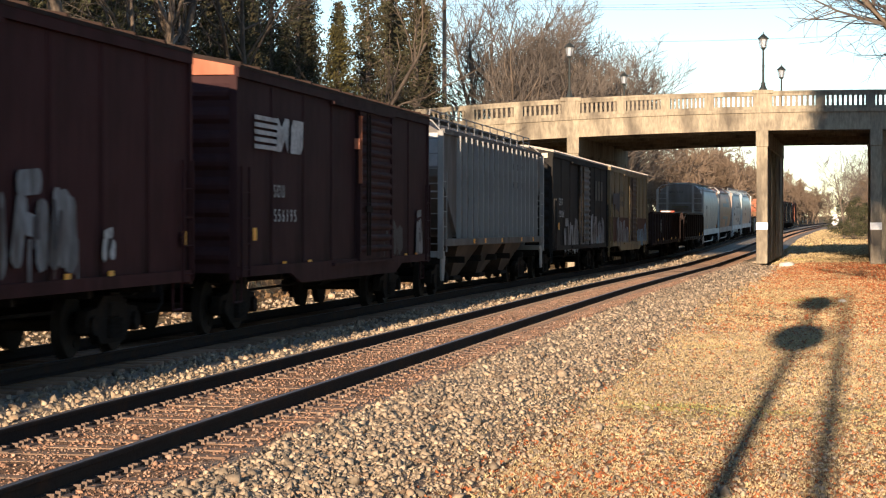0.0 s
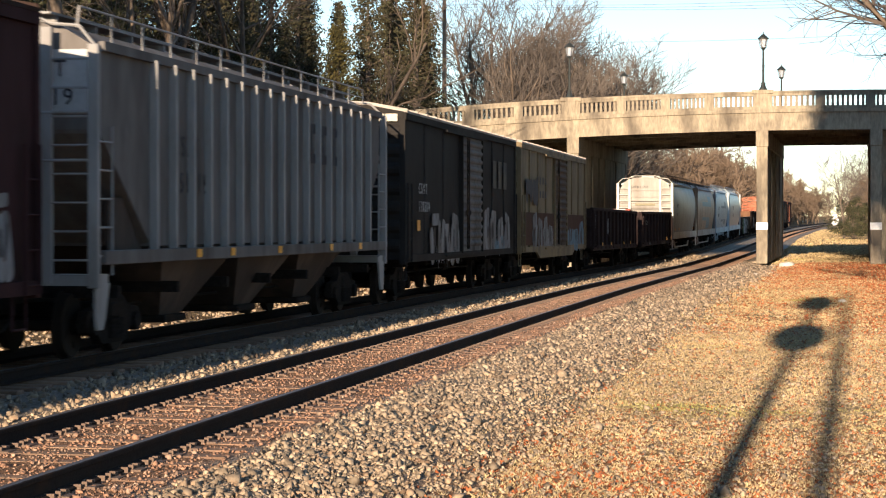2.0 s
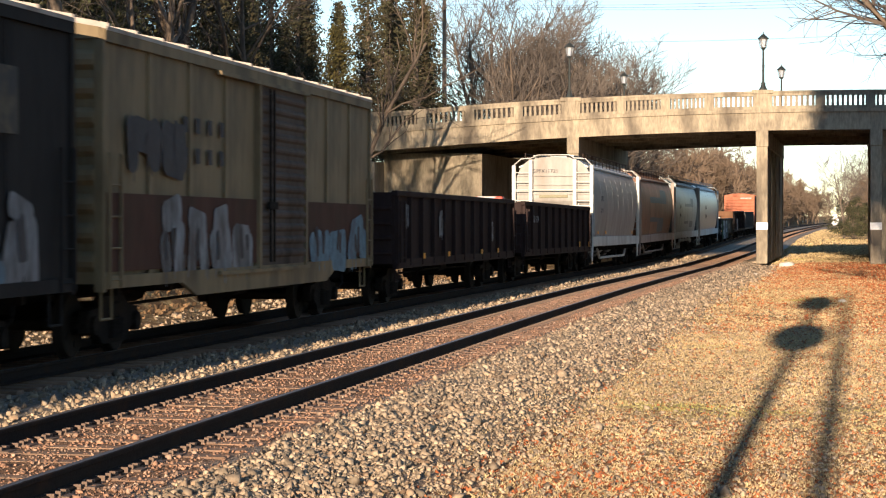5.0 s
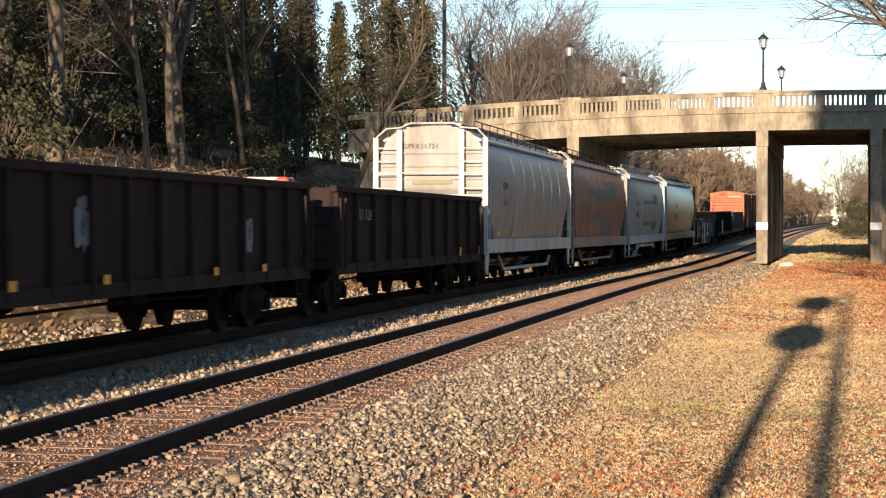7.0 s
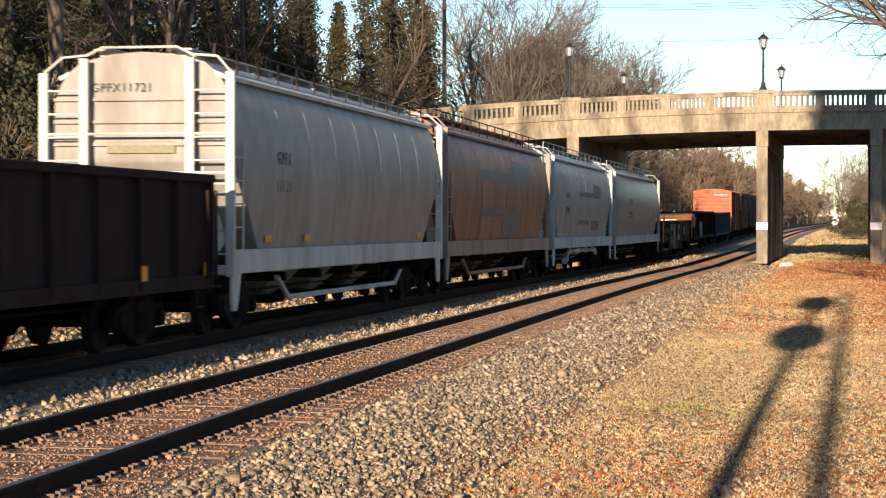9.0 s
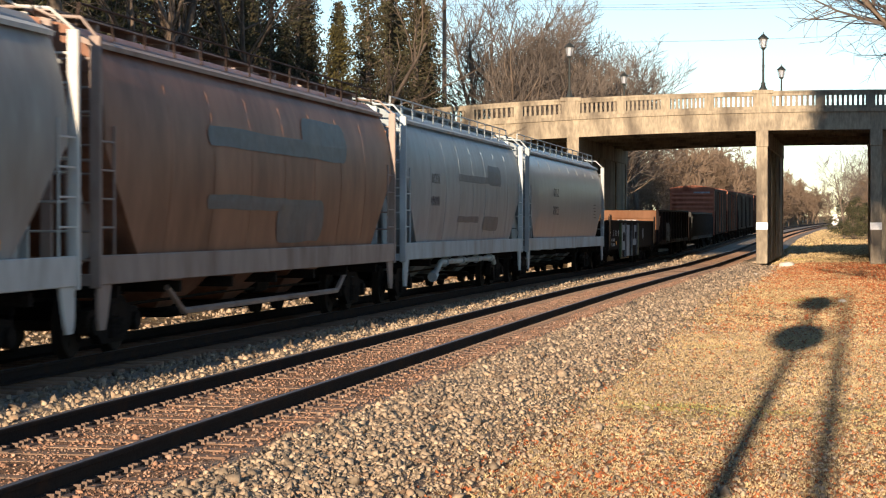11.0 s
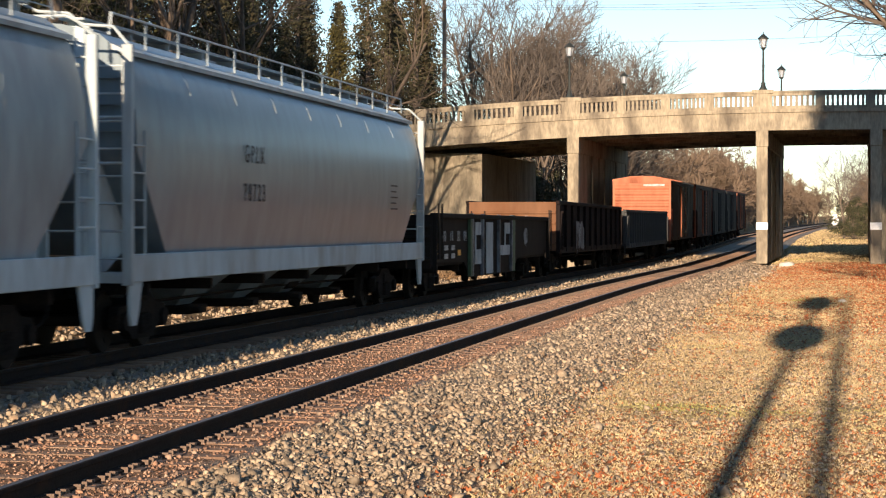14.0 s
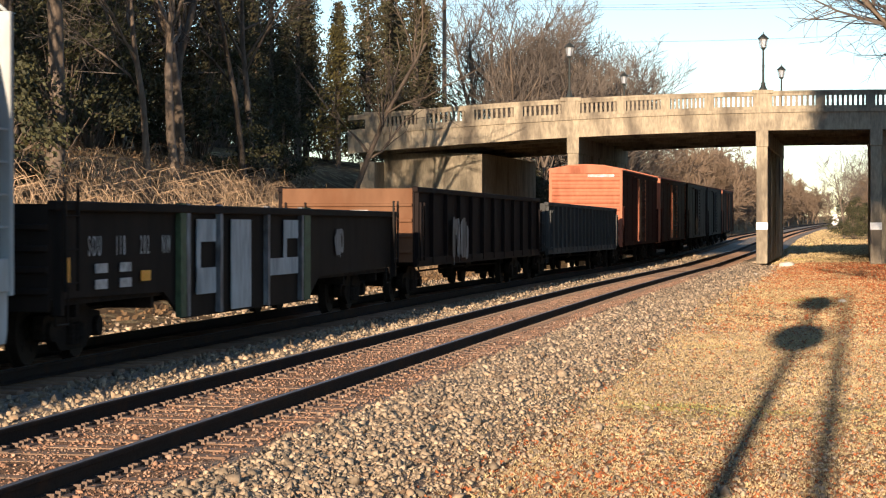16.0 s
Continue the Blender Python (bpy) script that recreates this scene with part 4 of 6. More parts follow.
def build_signal():
    """The tall signal mast behind the camera; its long shadow lies on the grass."""
    root = tagged(new("signal_mast"), "tall railway signal mast with two round heads and a ladder", "railway signal")
    steel = surface("dull_aluminium_mast", (0.30, 0.30, 0.30), 0.5, 0.6, 20, 0.15)
    dark = surface("black_signal_backing", (0.02, 0.02, 0.02), 0.7)
    bm = bmesh.new()
    tube(bm, (0, 0, 0), (0, 0, 12.6), 0.12, 0.10, 10)
    part("mast", bm, steel, root)
    bm = bmesh.new()
    box(bm, -0.35, 0.35, -0.35, 0.35, 0, 0.35, 0.03)
    part("base", bm, CONCRETE, root)
    for z, tall in ((8.35, 0.98), (11.75, 1.05)):
        bm = bmesh.new()
        rings = []
        for y in (-0.16, -0.12):
            rings.append([(0.60 * math.cos(2 * math.pi * i / 28), y, z + tall * math.sin(2 * math.pi * i / 28)) for i in range(28)])
        loft(bm, rings)
        head = part("signal_head", bm, dark, root)
        for dz in (-0.42, 0.0, 0.42):
            bm = bmesh.new()
            tube(bm, (0, -0.5, z + dz), (0, -0.16, z + dz), 0.13, 0.13, 12)
            part("lamp_hood", bm, dark, head)
        bm = bmesh.new()
        box(bm, 0.0, 0.95, -0.25, 0.25, z - 1.25, z - 1.2)
        part("maintenance_platform", bm, steel, root)
    bm = bmesh.new()
    for x in (0.77, 0.89):
        tube(bm, (x, 0.15, 0.2), (x, 0.15, 13.4), 0.055, 0.055, 6)
    for k in range(43):
        tube(bm, (0.77, 0.15, 0.5 + k * 0.3), (0.89, 0.15, 0.5 + k * 0.3), 0.015, 0.015, 5)
    for z in (2.5, 5.0, 9.0):
        tube(bm, (0, 0, z), (0.8, 0.15, z), 0.025, 0.025, 5)
    part("ladder", bm, steel, root)
    s, u = s_u(-1.44, -1.5)
    p = on_line(s, u, ground_height(s, u))
    root.matrix_basis = pose(-1.44, -1.5, p.z - 0.05, 0, 0, -11)


build_signal()


def build_pole_and_wires():
    wood = surface("grey_pole_wood", (0.27, 0.19, 0.14), 0.9, 0, 14, 0.3, (0.15, 0.11, 0.08), 2, 0.5, 0.7, (1, 1, 0.1))
    root = tagged(new("utility_pole"), "tall weathered wooden utility pole with crossarm", "utility pole")
    x, y = 0.1, 152.0
    s, u = s_u(x, y)
    z = on_line(s, u, ground_height(s, u)).z
    root.matrix_basis = pose(x, y, z - 0.3)
    bm = bmesh.new()
    tube(bm, (0, 0, 0), (0, 0, 18.5 - z), 0.20, 0.13, 10)
    part("pole", bm, wood, root)
    bm = bmesh.new()
    box(bm, -0.06, 0.06, -1.2, 1.2, 16.6 - z, 16.75 - z)
    part("crossarm", bm, wood, root)
    black = surface("black_cable", (0.02, 0.02, 0.02), 0.6)
    for k, (za, zb, ya, yb) in enumerate(((16.7, 19.0, -1.0, 142), (16.7, 18.6, 0.0, 143), (16.7, 18.3, 1.0, 144), (14.2, 16.3, 0.0, 140))):
        st = Sticks()
        a, b = Vector((x, y + ya, za)), Vector((58, yb, zb))
        pts = [a.lerp(b, t / 24) - Vector((0, 0, 1.1 * 4 * (t / 24) * (1 - t / 24))) for t in range(25)]
        st.branch(pts, [0.016] * 25, 4)
        tagged(pieces("overhead_wire", st.v, st.f, black), "thin black overhead cable crossing the sky", "cable", "overhead wires")


build_pole_and_wires()


def build_far_things():
    white = surface("white_cabinet_paint", (0.82, 0.82, 0.80), 0.5, 0, 8, 0.08)
    root = tagged(new("trackside_cabinet"), "small white trackside cabinet far along the line", "cabinet")
    cs, cu = s_u(94.7, 520.0)
    p = on_line(cs, cu, ground_height(cs, cu))
    root.matrix_basis = pose(p.x, p.y, p.z, 0, 0, -12)
    bm = bmesh.new()
    box(bm, -0.8, 0.8, -0.7, 0.7, 0, 1.6, 0.05)
    part("body", bm, white, root)
    bm = bmesh.new()
    extrude(bm, [(-0.5, 1.6), (0.5, 1.6), (0.4, 2.7), (-0.4, 2.7)], 'y', -0.4, 0.4)
    part("upper_box", bm, white, root)
    bm = bmesh.new()
    box(bm, -0.35, 0.35, -0.73, -0.70, 0.2, 1.4)
    part("door", bm, white, root)
    house = tagged(new("house"), "small white house with a low roof beyond the line", "house")
    p = on_line(262, -38, ground_height(262, -38))
    house.matrix_basis = pose(p.x, p.y, p.z, 0, 0, -10)
    bm = bmesh.new()
    box(bm, -6, 6, -4, 4, -0.5, 3.0)
    part("wall", bm, white, house)
    bm = bmesh.new()
    extrude(bm, [(-4.5, 3.0), (4.5, 3.0), (0, 4.9)], 'x', -6.4, 6.4)
    part("roof", bm, surface("grey_shingle_roof", (0.16, 0.15, 0.15), 0.9, 0, 8, 0.3), house)
    for x in (-3.5, 0, 3.5):
        bm = bmesh.new()
        box(bm, x - 0.5, x + 0.5, -4.04, -3.99, 1.0, 2.3)
        part("window", bm, surface("dark_window_glass", (0.03, 0.035, 0.04), 0.15), house)
    # pale stones on the ground by the middle pier
    rng = random.Random(2)
    for x, y, r in ((17.9, 112.0, 0.42), (13.9, 96.0, 0.14), (11.5, 62.0, 0.12)):
        s, u = s_u(x, y)
        p = on_line(s, u, ground_height(s, u))
        bm = bmesh.new()
        bmesh.ops.create_icosphere(bm, subdivisions=2, radius=r)
        for v in bm.verts:
            v.co *= 1 + 0.25 * noise.noise(v.co * 4 + Vector((x, 0, 0)))
            v.co.z *= 0.45
        ob = part("loose_stone", bm, surface("pale_stone", (0.6, 0.56, 0.48), 0.9, 0, 12, 0.2))
        ob.matrix_basis = pose(p.x, p.y, p.z + r * 0.2)
        tagged(ob, "pale loose stone lying on the red soil", "stone", "loose stones")


build_far_things()


# ---- the train ----
CARS = []        # thing, place of its middle at 8 s, half distance of its trucks
WHEELSETS = []   # wheelset, its place on its truck
IRON = surface("dirty_iron", (0.020, 0.017, 0.015), 0.9, 0.0, 25, 0.4, (0.036, 0.027, 0.020), 2, spec=0.05)
WHEEL = surface("wheel_steel", (0.026, 0.021, 0.017), 0.8, 0.0, 30, 0.3, spec=0.1)
YELLOW = surface("reflector_yellow", (0.85, 0.38, 0.03), 0.5, 0, 20, 0.15)
WHITE_PAINT = surface("white_lettering", (0.46, 0.46, 0.45), 0.7, 0, 14, 0.35, (0.18, 0.17, 0.165), 3, 0.5, 0.75)
GREY_PAINT = surface("faded_spray_paint", (0.175, 0.195, 0.215), 0.6, 0, 7, 0.45, (0.05, 0.05, 0.055), 2.6, 0.42, 0.62, (1, 1, 0.4))
BLOCK_PAINT = surface("pale_block_paint", (0.33, 0.39, 0.43), 0.6, 0, 6, 0.3, (0.17, 0.21, 0.24), 2.0, 0.5, 0.7, (1, 1, 0.3))
BLUE_PAINT = surface("blue_spray_paint", (0.10, 0.19, 0.25), 0.7, 0, 6, 0.3, (0.08, 0.09, 0.12), 2.2, 0.5, 0.7)
DARK_PAINT = surface("dark_lettering", (0.035, 0.035, 0.04), 0.7, 0, 12, 0.3)
W = 1.53


def car_paint(name, base, dirt=(0.03, 0.025, 0.02), rough=0.6, low=0.5, high=0.75, spec=None):
    spec = (0.01 if max(base) < 0.2 else 0.10) if spec is None else spec
    return surface(name, base, rough, 0.0, 3.0, 0.16, dirt, 0.9, low, high, (1, 1, 0.35), bump=0.05, bump_scale=2.5, spec=spec)


def car_root(name, label, category, lead, tail):
    ob = tagged(new(name), label, category, "cars of the freight train")
    h = (tail - lead) / 2
    CARS.append((ob, (lead + tail) / 2, h - 1.95))
    return ob, h


def mesh_once(cache, key, build, material):
    if key not in cache:
        bm = bmesh.new()
        build(bm)
        me = finish(bm, key)
        me.materials.append(material)
        cache[key] = me
    return cache[key]


CACHE = {}


def wheelset_mesh(bm):
    for y in (-GAUGE2, GAUGE2):
        sg = 1 if y > 0 else -1
        tube(bm, (0, y + sg * 0.05, 0), (0, y - sg * 0.06, 0), 0.415, 0.43, 20)
        tube(bm, (0, y - sg * 0.06, 0), (0, y - sg * 0.09, 0), 0.455, 0.455, 20)
        tube(bm, (0, y + sg * 0.09, 0), (0, y - sg * 0.1, 0), 0.12, 0.12, 10)
        for k in range(5):
            a = 2 * math.pi * k / 5
            tube(bm, (0.25 * math.cos(a), y + sg * 0.045, 0.25 * math.sin(a)), (0.25 * math.cos(a), y + sg * 0.065, 0.25 * math.sin(a)), 0.05, 0.05, 6)
    tube(bm, (0, -1.02, 0), (0, 1.02, 0), 0.075, 0.075, 10)


def side_frame_mesh(bm):
    top = [(-1.08, 0.52), (-1.02, 0.62), (-0.62, 0.66), (-0.38, 0.80), (0.38, 0.80), (0.62, 0.66), (1.02, 0.62), (1.08, 0.52), (1.06, 0.34),
           (0.72, 0.36), (0.46, 0.17), (-0.46, 0.17), (-0.72, 0.36), (-1.06, 0.34)]
    extrude(bm, top, 'y', -0.07, 0.07)
    for x in (-0.87, 0.87):
        tube(bm, (x, -0.13, 0.43), (x, 0.1, 0.43), 0.13, 0.13, 10)
    for x in (-0.16, 0, 0.16):
        tube(bm, (x, -0.09, 0.24), (x, -0.09, 0.5), 0.07, 0.07, 8)


def bolster_mesh(bm):
    box(bm, -0.2, 0.2, -1.1, 1.1, 0.5, 0.72, 0.03)
    tube(bm, (0, 0, 0.7), (0, 0, 0.85), 0.2, 0.2, 10)
    for x in (-0.42, 0.42):
        box(bm, x - 0.05, x + 0.05, -0.85, 0.85, 0.36, 0.5)


def add_trucks(root, h):
    for x in (-(h - 1.95), h - 1.95):
        tr = new("truck", mesh_once(CACHE, "truck_bolster", bolster_mesh, IRON))
        tr.parent = root
        tr.matrix_basis = pose(x, 0, 0)
        for y, rz in ((-1.0, 0), (1.0, 180)):
            f = new("side_frame", mesh_once(CACHE, "side_frame", side_frame_mesh, IRON))
            f.parent = tr
            f.matrix_basis = pose(0, y, 0, 0, 0, rz)
        for dx in (-0.87, 0.87):
            ws = new("wheelset", mesh_once(CACHE, "wheelset", wheelset_mesh, WHEEL))
            ws.parent = tr
            ws.matrix_basis = pose(dx, 0, 0.43)
            WHEELSETS.append((ws, dx))


def coupler_mesh(bm):
    box(bm, -0.45, 0.1, -0.09, 0.09, 0.72, 0.90, 0.02)
    box(bm, -0.72, -0.42, -0.17, 0.17, 0.68, 0.96, 0.05)
    box(bm, 0.08, 0.22, -0.35, 0.35, 0.6, 1.02, 0.02)
    bars(bm, [(0.1, -0.35, 0.78), (-0.1, -0.42, 0.55), (-0.4, -0.42, 0.42), (-0.66, -0.35, 0.4)], 0.025)


def add_couplers(root, h):
    for sg in (-1, 1):
        c = new("coupler", mesh_once(CACHE, "coupler", coupler_mesh, IRON))
        c.parent = root
        c.matrix_basis = pose(sg * h, 0, 0, 0, 0, 0 if sg < 0 else 180)


def add_underframe(root, h, z=0.98):
    bm = bmesh.new()
    box(bm, -h + 0.1, h - 0.1, -0.2, 0.2, 0.72, z + 0.05)
    for k in range(7):
        x = -h + 1.2 + k * (2 * h - 2.4) / 6
        box(bm, x - 0.06, x + 0.06, -1.4, 1.4, z - 0.16, z)
    tube(bm, (1.2, -0.6, 0.72), (2.0, -0.6, 0.72), 0.16, 0.16, 10)
    tube(bm, (-1.6, 0.5, 0.72), (-0.5, 0.5, 0.72), 0.2, 0.2, 10)
    bars(bm, [(-h + 3, -0.7, 0.62), (0, -0.7, 0.66), (h - 3, -0.7, 0.62)], 0.025)
    part("underframe", bm, IRON, root)


def ladder_mesh(bm, rungs, width, z0, step):
    for x in (0.0, width):
        box(bm, x - 0.02, x + 0.02, -0.09, -0.05, z0 - 0.1, z0 + step * rungs)
    for k in range(rungs):
        tube(bm, (0, -0.07, z0 + k * step), (width, -0.07, z0 + k * step), 0.013, 0.013, 5)


def add_ladder(root, x, y, rungs, mat, z0=1.05, rz=0, step=0.40):
    ob = new("ladder", mesh_once(CACHE, "ladder_%d_%s" % (rungs, mat.name), lambda bm: ladder_mesh(bm, rungs, 0.45, z0, step), mat))
    ob.parent = root
    ob.matrix_basis = pose(x, y, 0, 0, 0, rz)


def add_step(root, h, mat):
    for x in (-h + 0.15, h - 0.65):
        bm = bmesh.new()
        bars(bm, [(x, -W + 0.03, 1.0), (x, -W + 0.03, 0.55), (x + 0.42, -W + 0.03, 0.55), (x + 0.42, -W + 0.03, 1.0)], 0.018)
        part("sill_step", bm, mat, root)


def add_reflector(root, x, z, y=-W - 0.07, w=0.11, hgt=0.2, mat=None):
    bm = bmesh.new()
    box(bm, x - w, x + w, y - 0.006, y, z, z + hgt)
    part("reflector", bm, mat or YELLOW, root, "faded yellow reflector plate")


def side_text(root, text, x, z, size, mat=None, y=-W - 0.072, narrow=0.95):
    lettering("lettering", text, size, mat or WHITE_PAINT, root, pose(x, y, z, 90, 0, 0), "faded stencilled reporting marks", narrow, 1.5)


def end_text(root, text, x, y, z, size, mat=None):
    lettering("lettering", text, size, mat or WHITE_PAINT, root, pose(x, y, z, 90, 0, -90), "stencilled reporting marks", 0.95)


def stroke(bm, x0, z0, x1, z1, w, y):
    """A fat rounded paint stroke from one point to another, flat on the side."""
    d = Vector((x1 - x0, 0, z1 - z0))
    d.normalize()
    n = Vector((-d.z, 0, d.x))
    pts = []
    for k in range(5):
        a = -math.pi / 2 + math.pi * k / 4
        pts.append(Vector((x1, y, z1)) + (d * math.cos(a) * 0.6 - n * math.sin(a)) * w)
    for k in range(5):
        a = -math.pi / 2 + math.pi * k / 4
        pts.append(Vector((x0, y, z0)) + (-d * math.cos(a) * 0.6 + n * math.sin(a)) * w)
    bm.faces.new([bm.verts.new(p) for p in pts])


def sprayed(root, x0, x1, z0, z1, seed, mat, y=-W - 0.073, count=3):
    """Spray-painted signs: each a few fat strokes with drips and a darker core."""
    rng = random.Random(seed)
    step = (x1 - x0) / count
    tall = z1 - z0
    for k in range(count):
        a, b = x0 + step * (k + 0.03), x0 + step * (k + 0.97)
        w = (b - a) * rng.uniform(0.19, 0.26)
        d = 0.0
        runs = []
        legs = rng.choice((2, 2, 3))
        for q in range(legs):
            x = a + w + (b - a - 2 * w) * q / max(1, legs - 1)
            runs.append((x + rng.uniform(-0.1, 0.1) * step, z0 + rng.uniform(0, 0.12) * tall, x + rng.uniform(-0.12, 0.12) * step, z1 - w - rng.uniform(0, 0.2) * tall, w * rng.uniform(0.7, 1.05)))
        for q in range(rng.choice((1, 2, 2))):
            z = z0 + tall * rng.choice((0.15, 0.5, 0.62, 0.88))
            runs.append((a + w, z, b - w, z + rng.uniform(-0.15, 0.15) * tall, w * rng.uniform(0.5, 0.9)))
        for q in range(3):
            x = rng.uniform(a, b)
            runs.append((x, z0 - rng.uniform(0.02, 0.22) * tall, x, z0 + tall * 0.3, 0.02))
        shape = None
        for run in runs:
            d += 0.0012
            bm = bmesh.new()
            stroke(bm, *run, y - d)
            if shape is None:
                shape = part("sprayed_shape", bm, mat, root, "faded spray-painted shape on the car side")
            else:
                part("paint_stroke", bm, mat, shape)
        for q in range(2):
            x = rng.uniform(a + w, b - w)
            d += 0.0012
            bm = bmesh.new()
            stroke(bm, x, z0 + tall * rng.uniform(0.2, 0.4), x + rng.uniform(-0.1, 0.1), z0 + tall * rng.uniform(0.5, 0.75), w * 0.28, y - d)
            part("dark_core", bm, DARK_PAINT, shape, "dark sprayed outline")


def panel_mesh(bm, width, z0, z1):
    box(bm, 0.012, width - 0.012, -0.022, 0.0, z0, z1, 0.006)
    for k in range(2):
        x = 0.05 + k * (width - 0.1)
        box(bm, x - 0.028, x + 0.028, -0.034, -0.02, z0 + 0.02, z1 - 0.02)


def post_mesh(bm, z0, z1, d=0.075, w=0.055):
    extrude(bm, [(-w, z0), (w, z0), (w, z1), (-w, z1)], 'y', -d, 0.0)


def pressed_profile(z0, z1, count, depth, fill):
    """Front line of a pressed sheet from bottom to top: (depth, height) pairs with rounded ribs."""
    out = [(0.0, z0)]
    pitch = (z1 - z0 - 0.2) / count
    for k in range(count):
        z = z0 + 0.1 + (k + 0.5) * pitch
        hh = pitch * fill
        out += [(0.0, z - hh), (depth * 0.8, z - hh * 0.5), (depth, z), (depth * 0.8, z + hh * 0.5), (0.0, z + hh)]
    return out + [(0.0, z1)]


def door_mesh(bm, width, z0, z1, ribs):
    line = pressed_profile(z0, z1, ribs, 0.04, 0.34)
    extrude(bm, [(0.0, z0)] + [(-0.05 - d, z) for d, z in line] + [(0.0, z1)], 'x', 0.02, width - 0.02)


def end_ribs_mesh(bm, z0, z1, count):
    line = pressed_profile(z0, z1, count, 0.08, 0.36)
    extrude(bm, [(0.05, z0)] + [(-0.02 - d, z) for d, z in line] + [(0.05, z1)], 'y', -W + 0.06, W - 0.06)


def boxcar(lead, tail, label, paint, roof, door_paint=None, end_paint=None, top=4.22, door=(-1.5, 1.5), doors=1, panels=8, belly=0.0, posts=False, ends=8, gable_paint=None):
    root, h = car_root("boxcar", label, "boxcar", lead, tail)
    z0 = 1.0
    bm = bmesh.new()
    box(bm, -h + 0.06, h - 0.06, -W, W, z0, top - 0.12)
    part("body", bm, paint, root)
    # side plates either side of the doorway, both sides
    for sg in (-1, 1):
        for a, b in ((-h + 0.06, door[0]), (door[1], h - 0.06)):
            n = max(2, round(panels * (b - a) / (2 * h)))
            w = (b - a) / n
            me = mesh_once(CACHE, "side_panel_%.3f_%.2f_%s" % (w, top, paint.name), lambda q: panel_mesh(q, w, z0 + 0.02, top - 0.2), paint)
            pm = mesh_once(CACHE, "side_post_%.2f_%s" % (top, paint.name), lambda q: post_mesh(q, z0 + 0.02, top - 0.2, 0.06, 0.05), paint)
            for k in range(n):
                o = new("side_panel", me)
                o.parent = root
                o.matrix_basis = pose(a + k * w, -W, 0) if sg < 0 else pose(a + (k + 1) * w, W, 0, 0, 0, 180)
                if posts and k:
                    o = new("side_post", pm)
                    o.parent = root
                    o.matrix_basis = pose(a + k * w, sg * W, 0, 0, 0, 0 if sg < 0 else 180)
    # top chord, side sill with a deeper middle
    bm = bmesh.new()
    for sg in (-1, 1):
        box(bm, -h + 0.02, h - 0.02, sg * (W + 0.05) - 0.03, sg * (W + 0.05) + 0.03, top - 0.2, top - 0.04)
    part("top_chord", bm, paint, root)
    for sg in (-1, 1):
        bm = bmesh.new()
        extrude(bm, [(-h + 0.05, z0 + 0.1), (-h + 0.05, z0 - 0.06), (-h + 3.3, z0 - 0.06), (-h + 4.0, z0 - 0.06 - belly), (h - 4.0, z0 - 0.06 - belly), (h - 3.3, z0 - 0.06), (h - 0.05, z0 - 0.06), (h - 0.05, z0 + 0.1)],
                'y', sg * (W + 0.055) - 0.03, sg * (W + 0.055) + 0.03)
        part("side_sill", bm, paint, root)
    # doors
    dw = (door[1] - door[0]) / doors
    dme = mesh_once(CACHE, "door_%.2f_%.2f_%s" % (dw, top, (door_paint or paint).name), lambda q: door_mesh(q, dw, z0 + 0.08, top - 0.22, 13), door_paint or paint)
    for sg in (-1, 1):
        for k in range(doors):
            d = new("sliding_door", dme)
            d.parent = root
            d.matrix_basis = pose(door[0] + k * dw, -W - 0.03, 0) if sg < 0 else pose(door[0] + (k + 1) * dw, W + 0.03, 0, 0, 0, 180)
            bm = bmesh.new()
            for x in (dw * 0.16, dw * 0.24):
                tube(bm, (x, -0.11, z0 + 0.15), (x, -0.11, top - 0.3), 0.018, 0.018, 6)
            box(bm, dw * 0.12, dw * 0.3, -0.13, -0.09, 2.0, 2.12)
            part("lock_rod", bm, IRON, d)
        for z in (z0 + 0.03, top - 0.24):
            bm = bmesh.new()
            box(bm, door[0] - 2.4, door[1] + 0.2, sg * (W + 0.1) - 0.04, sg * (W + 0.1) + 0.04, z - 0.03, z + 0.03)
            part("door_track", bm, paint, root)
        for x in (door[0] - 0.05, door[1] + 0.05):
            bm = bmesh.new()
            box(bm, x - 0.06, x + 0.06, sg * (W + 0.07) - 0.05, sg * (W + 0.07) + 0.05, z0 + 0.05, top - 0.22)
            part("door_post", bm, end_paint or paint, root)
    # ends with pressed ribs and a gable, corner posts
    for sg in (-1, 1):
        e = new("end_wall", mesh_once(CACHE, "end_%d_%.2f_%s" % (ends, top, (end_paint or paint).name), lambda q: end_ribs_mesh(q, z0, top - 0.15, ends), end_paint or paint))
        e.parent = root
        e.matrix_basis = pose(sg * (h - 0.05), 0, 0, 0, 0, 0 if sg < 0 else 180)
        bm = bmesh.new()
        extrude(bm, [(-W - 0.02, top - 0.17), (W + 0.02, top - 0.17), (W + 0.02, top - 0.03), (0.75, top + 0.12), (0, top + 0.15), (-0.75, top + 0.12), (-W - 0.02, top - 0.03)], 'x', sg * (h - 0.02) - 0.05, sg * (h - 0.02) + 0.05)
        part("end_gable", bm, gable_paint or end_paint or paint, root)
        for y in (-W, W):
            bm = bmesh.new()
            box(bm, sg * (h - 0.05) - 0.06, sg * (h - 0.05) + 0.06, y - 0.06, y + 0.06, z0 - 0.1, top - 0.05)
            part("corner_post", bm, end_paint or paint, root)
    # ribbed roof
    bm = bmesh.new()
    sec = [(-W - 0.09, top - 0.06), (W + 0.09, top - 0.06), (W + 0.09, top - 0.01), (0.75, top + 0.14), (0, top + 0.18), (-0.75, top + 0.14), (-W - 0.09, top - 0.01)]
    extrude(bm, sec, 'x', -h + 0.05, h - 0.05)
    part("roof", bm, roof, root)
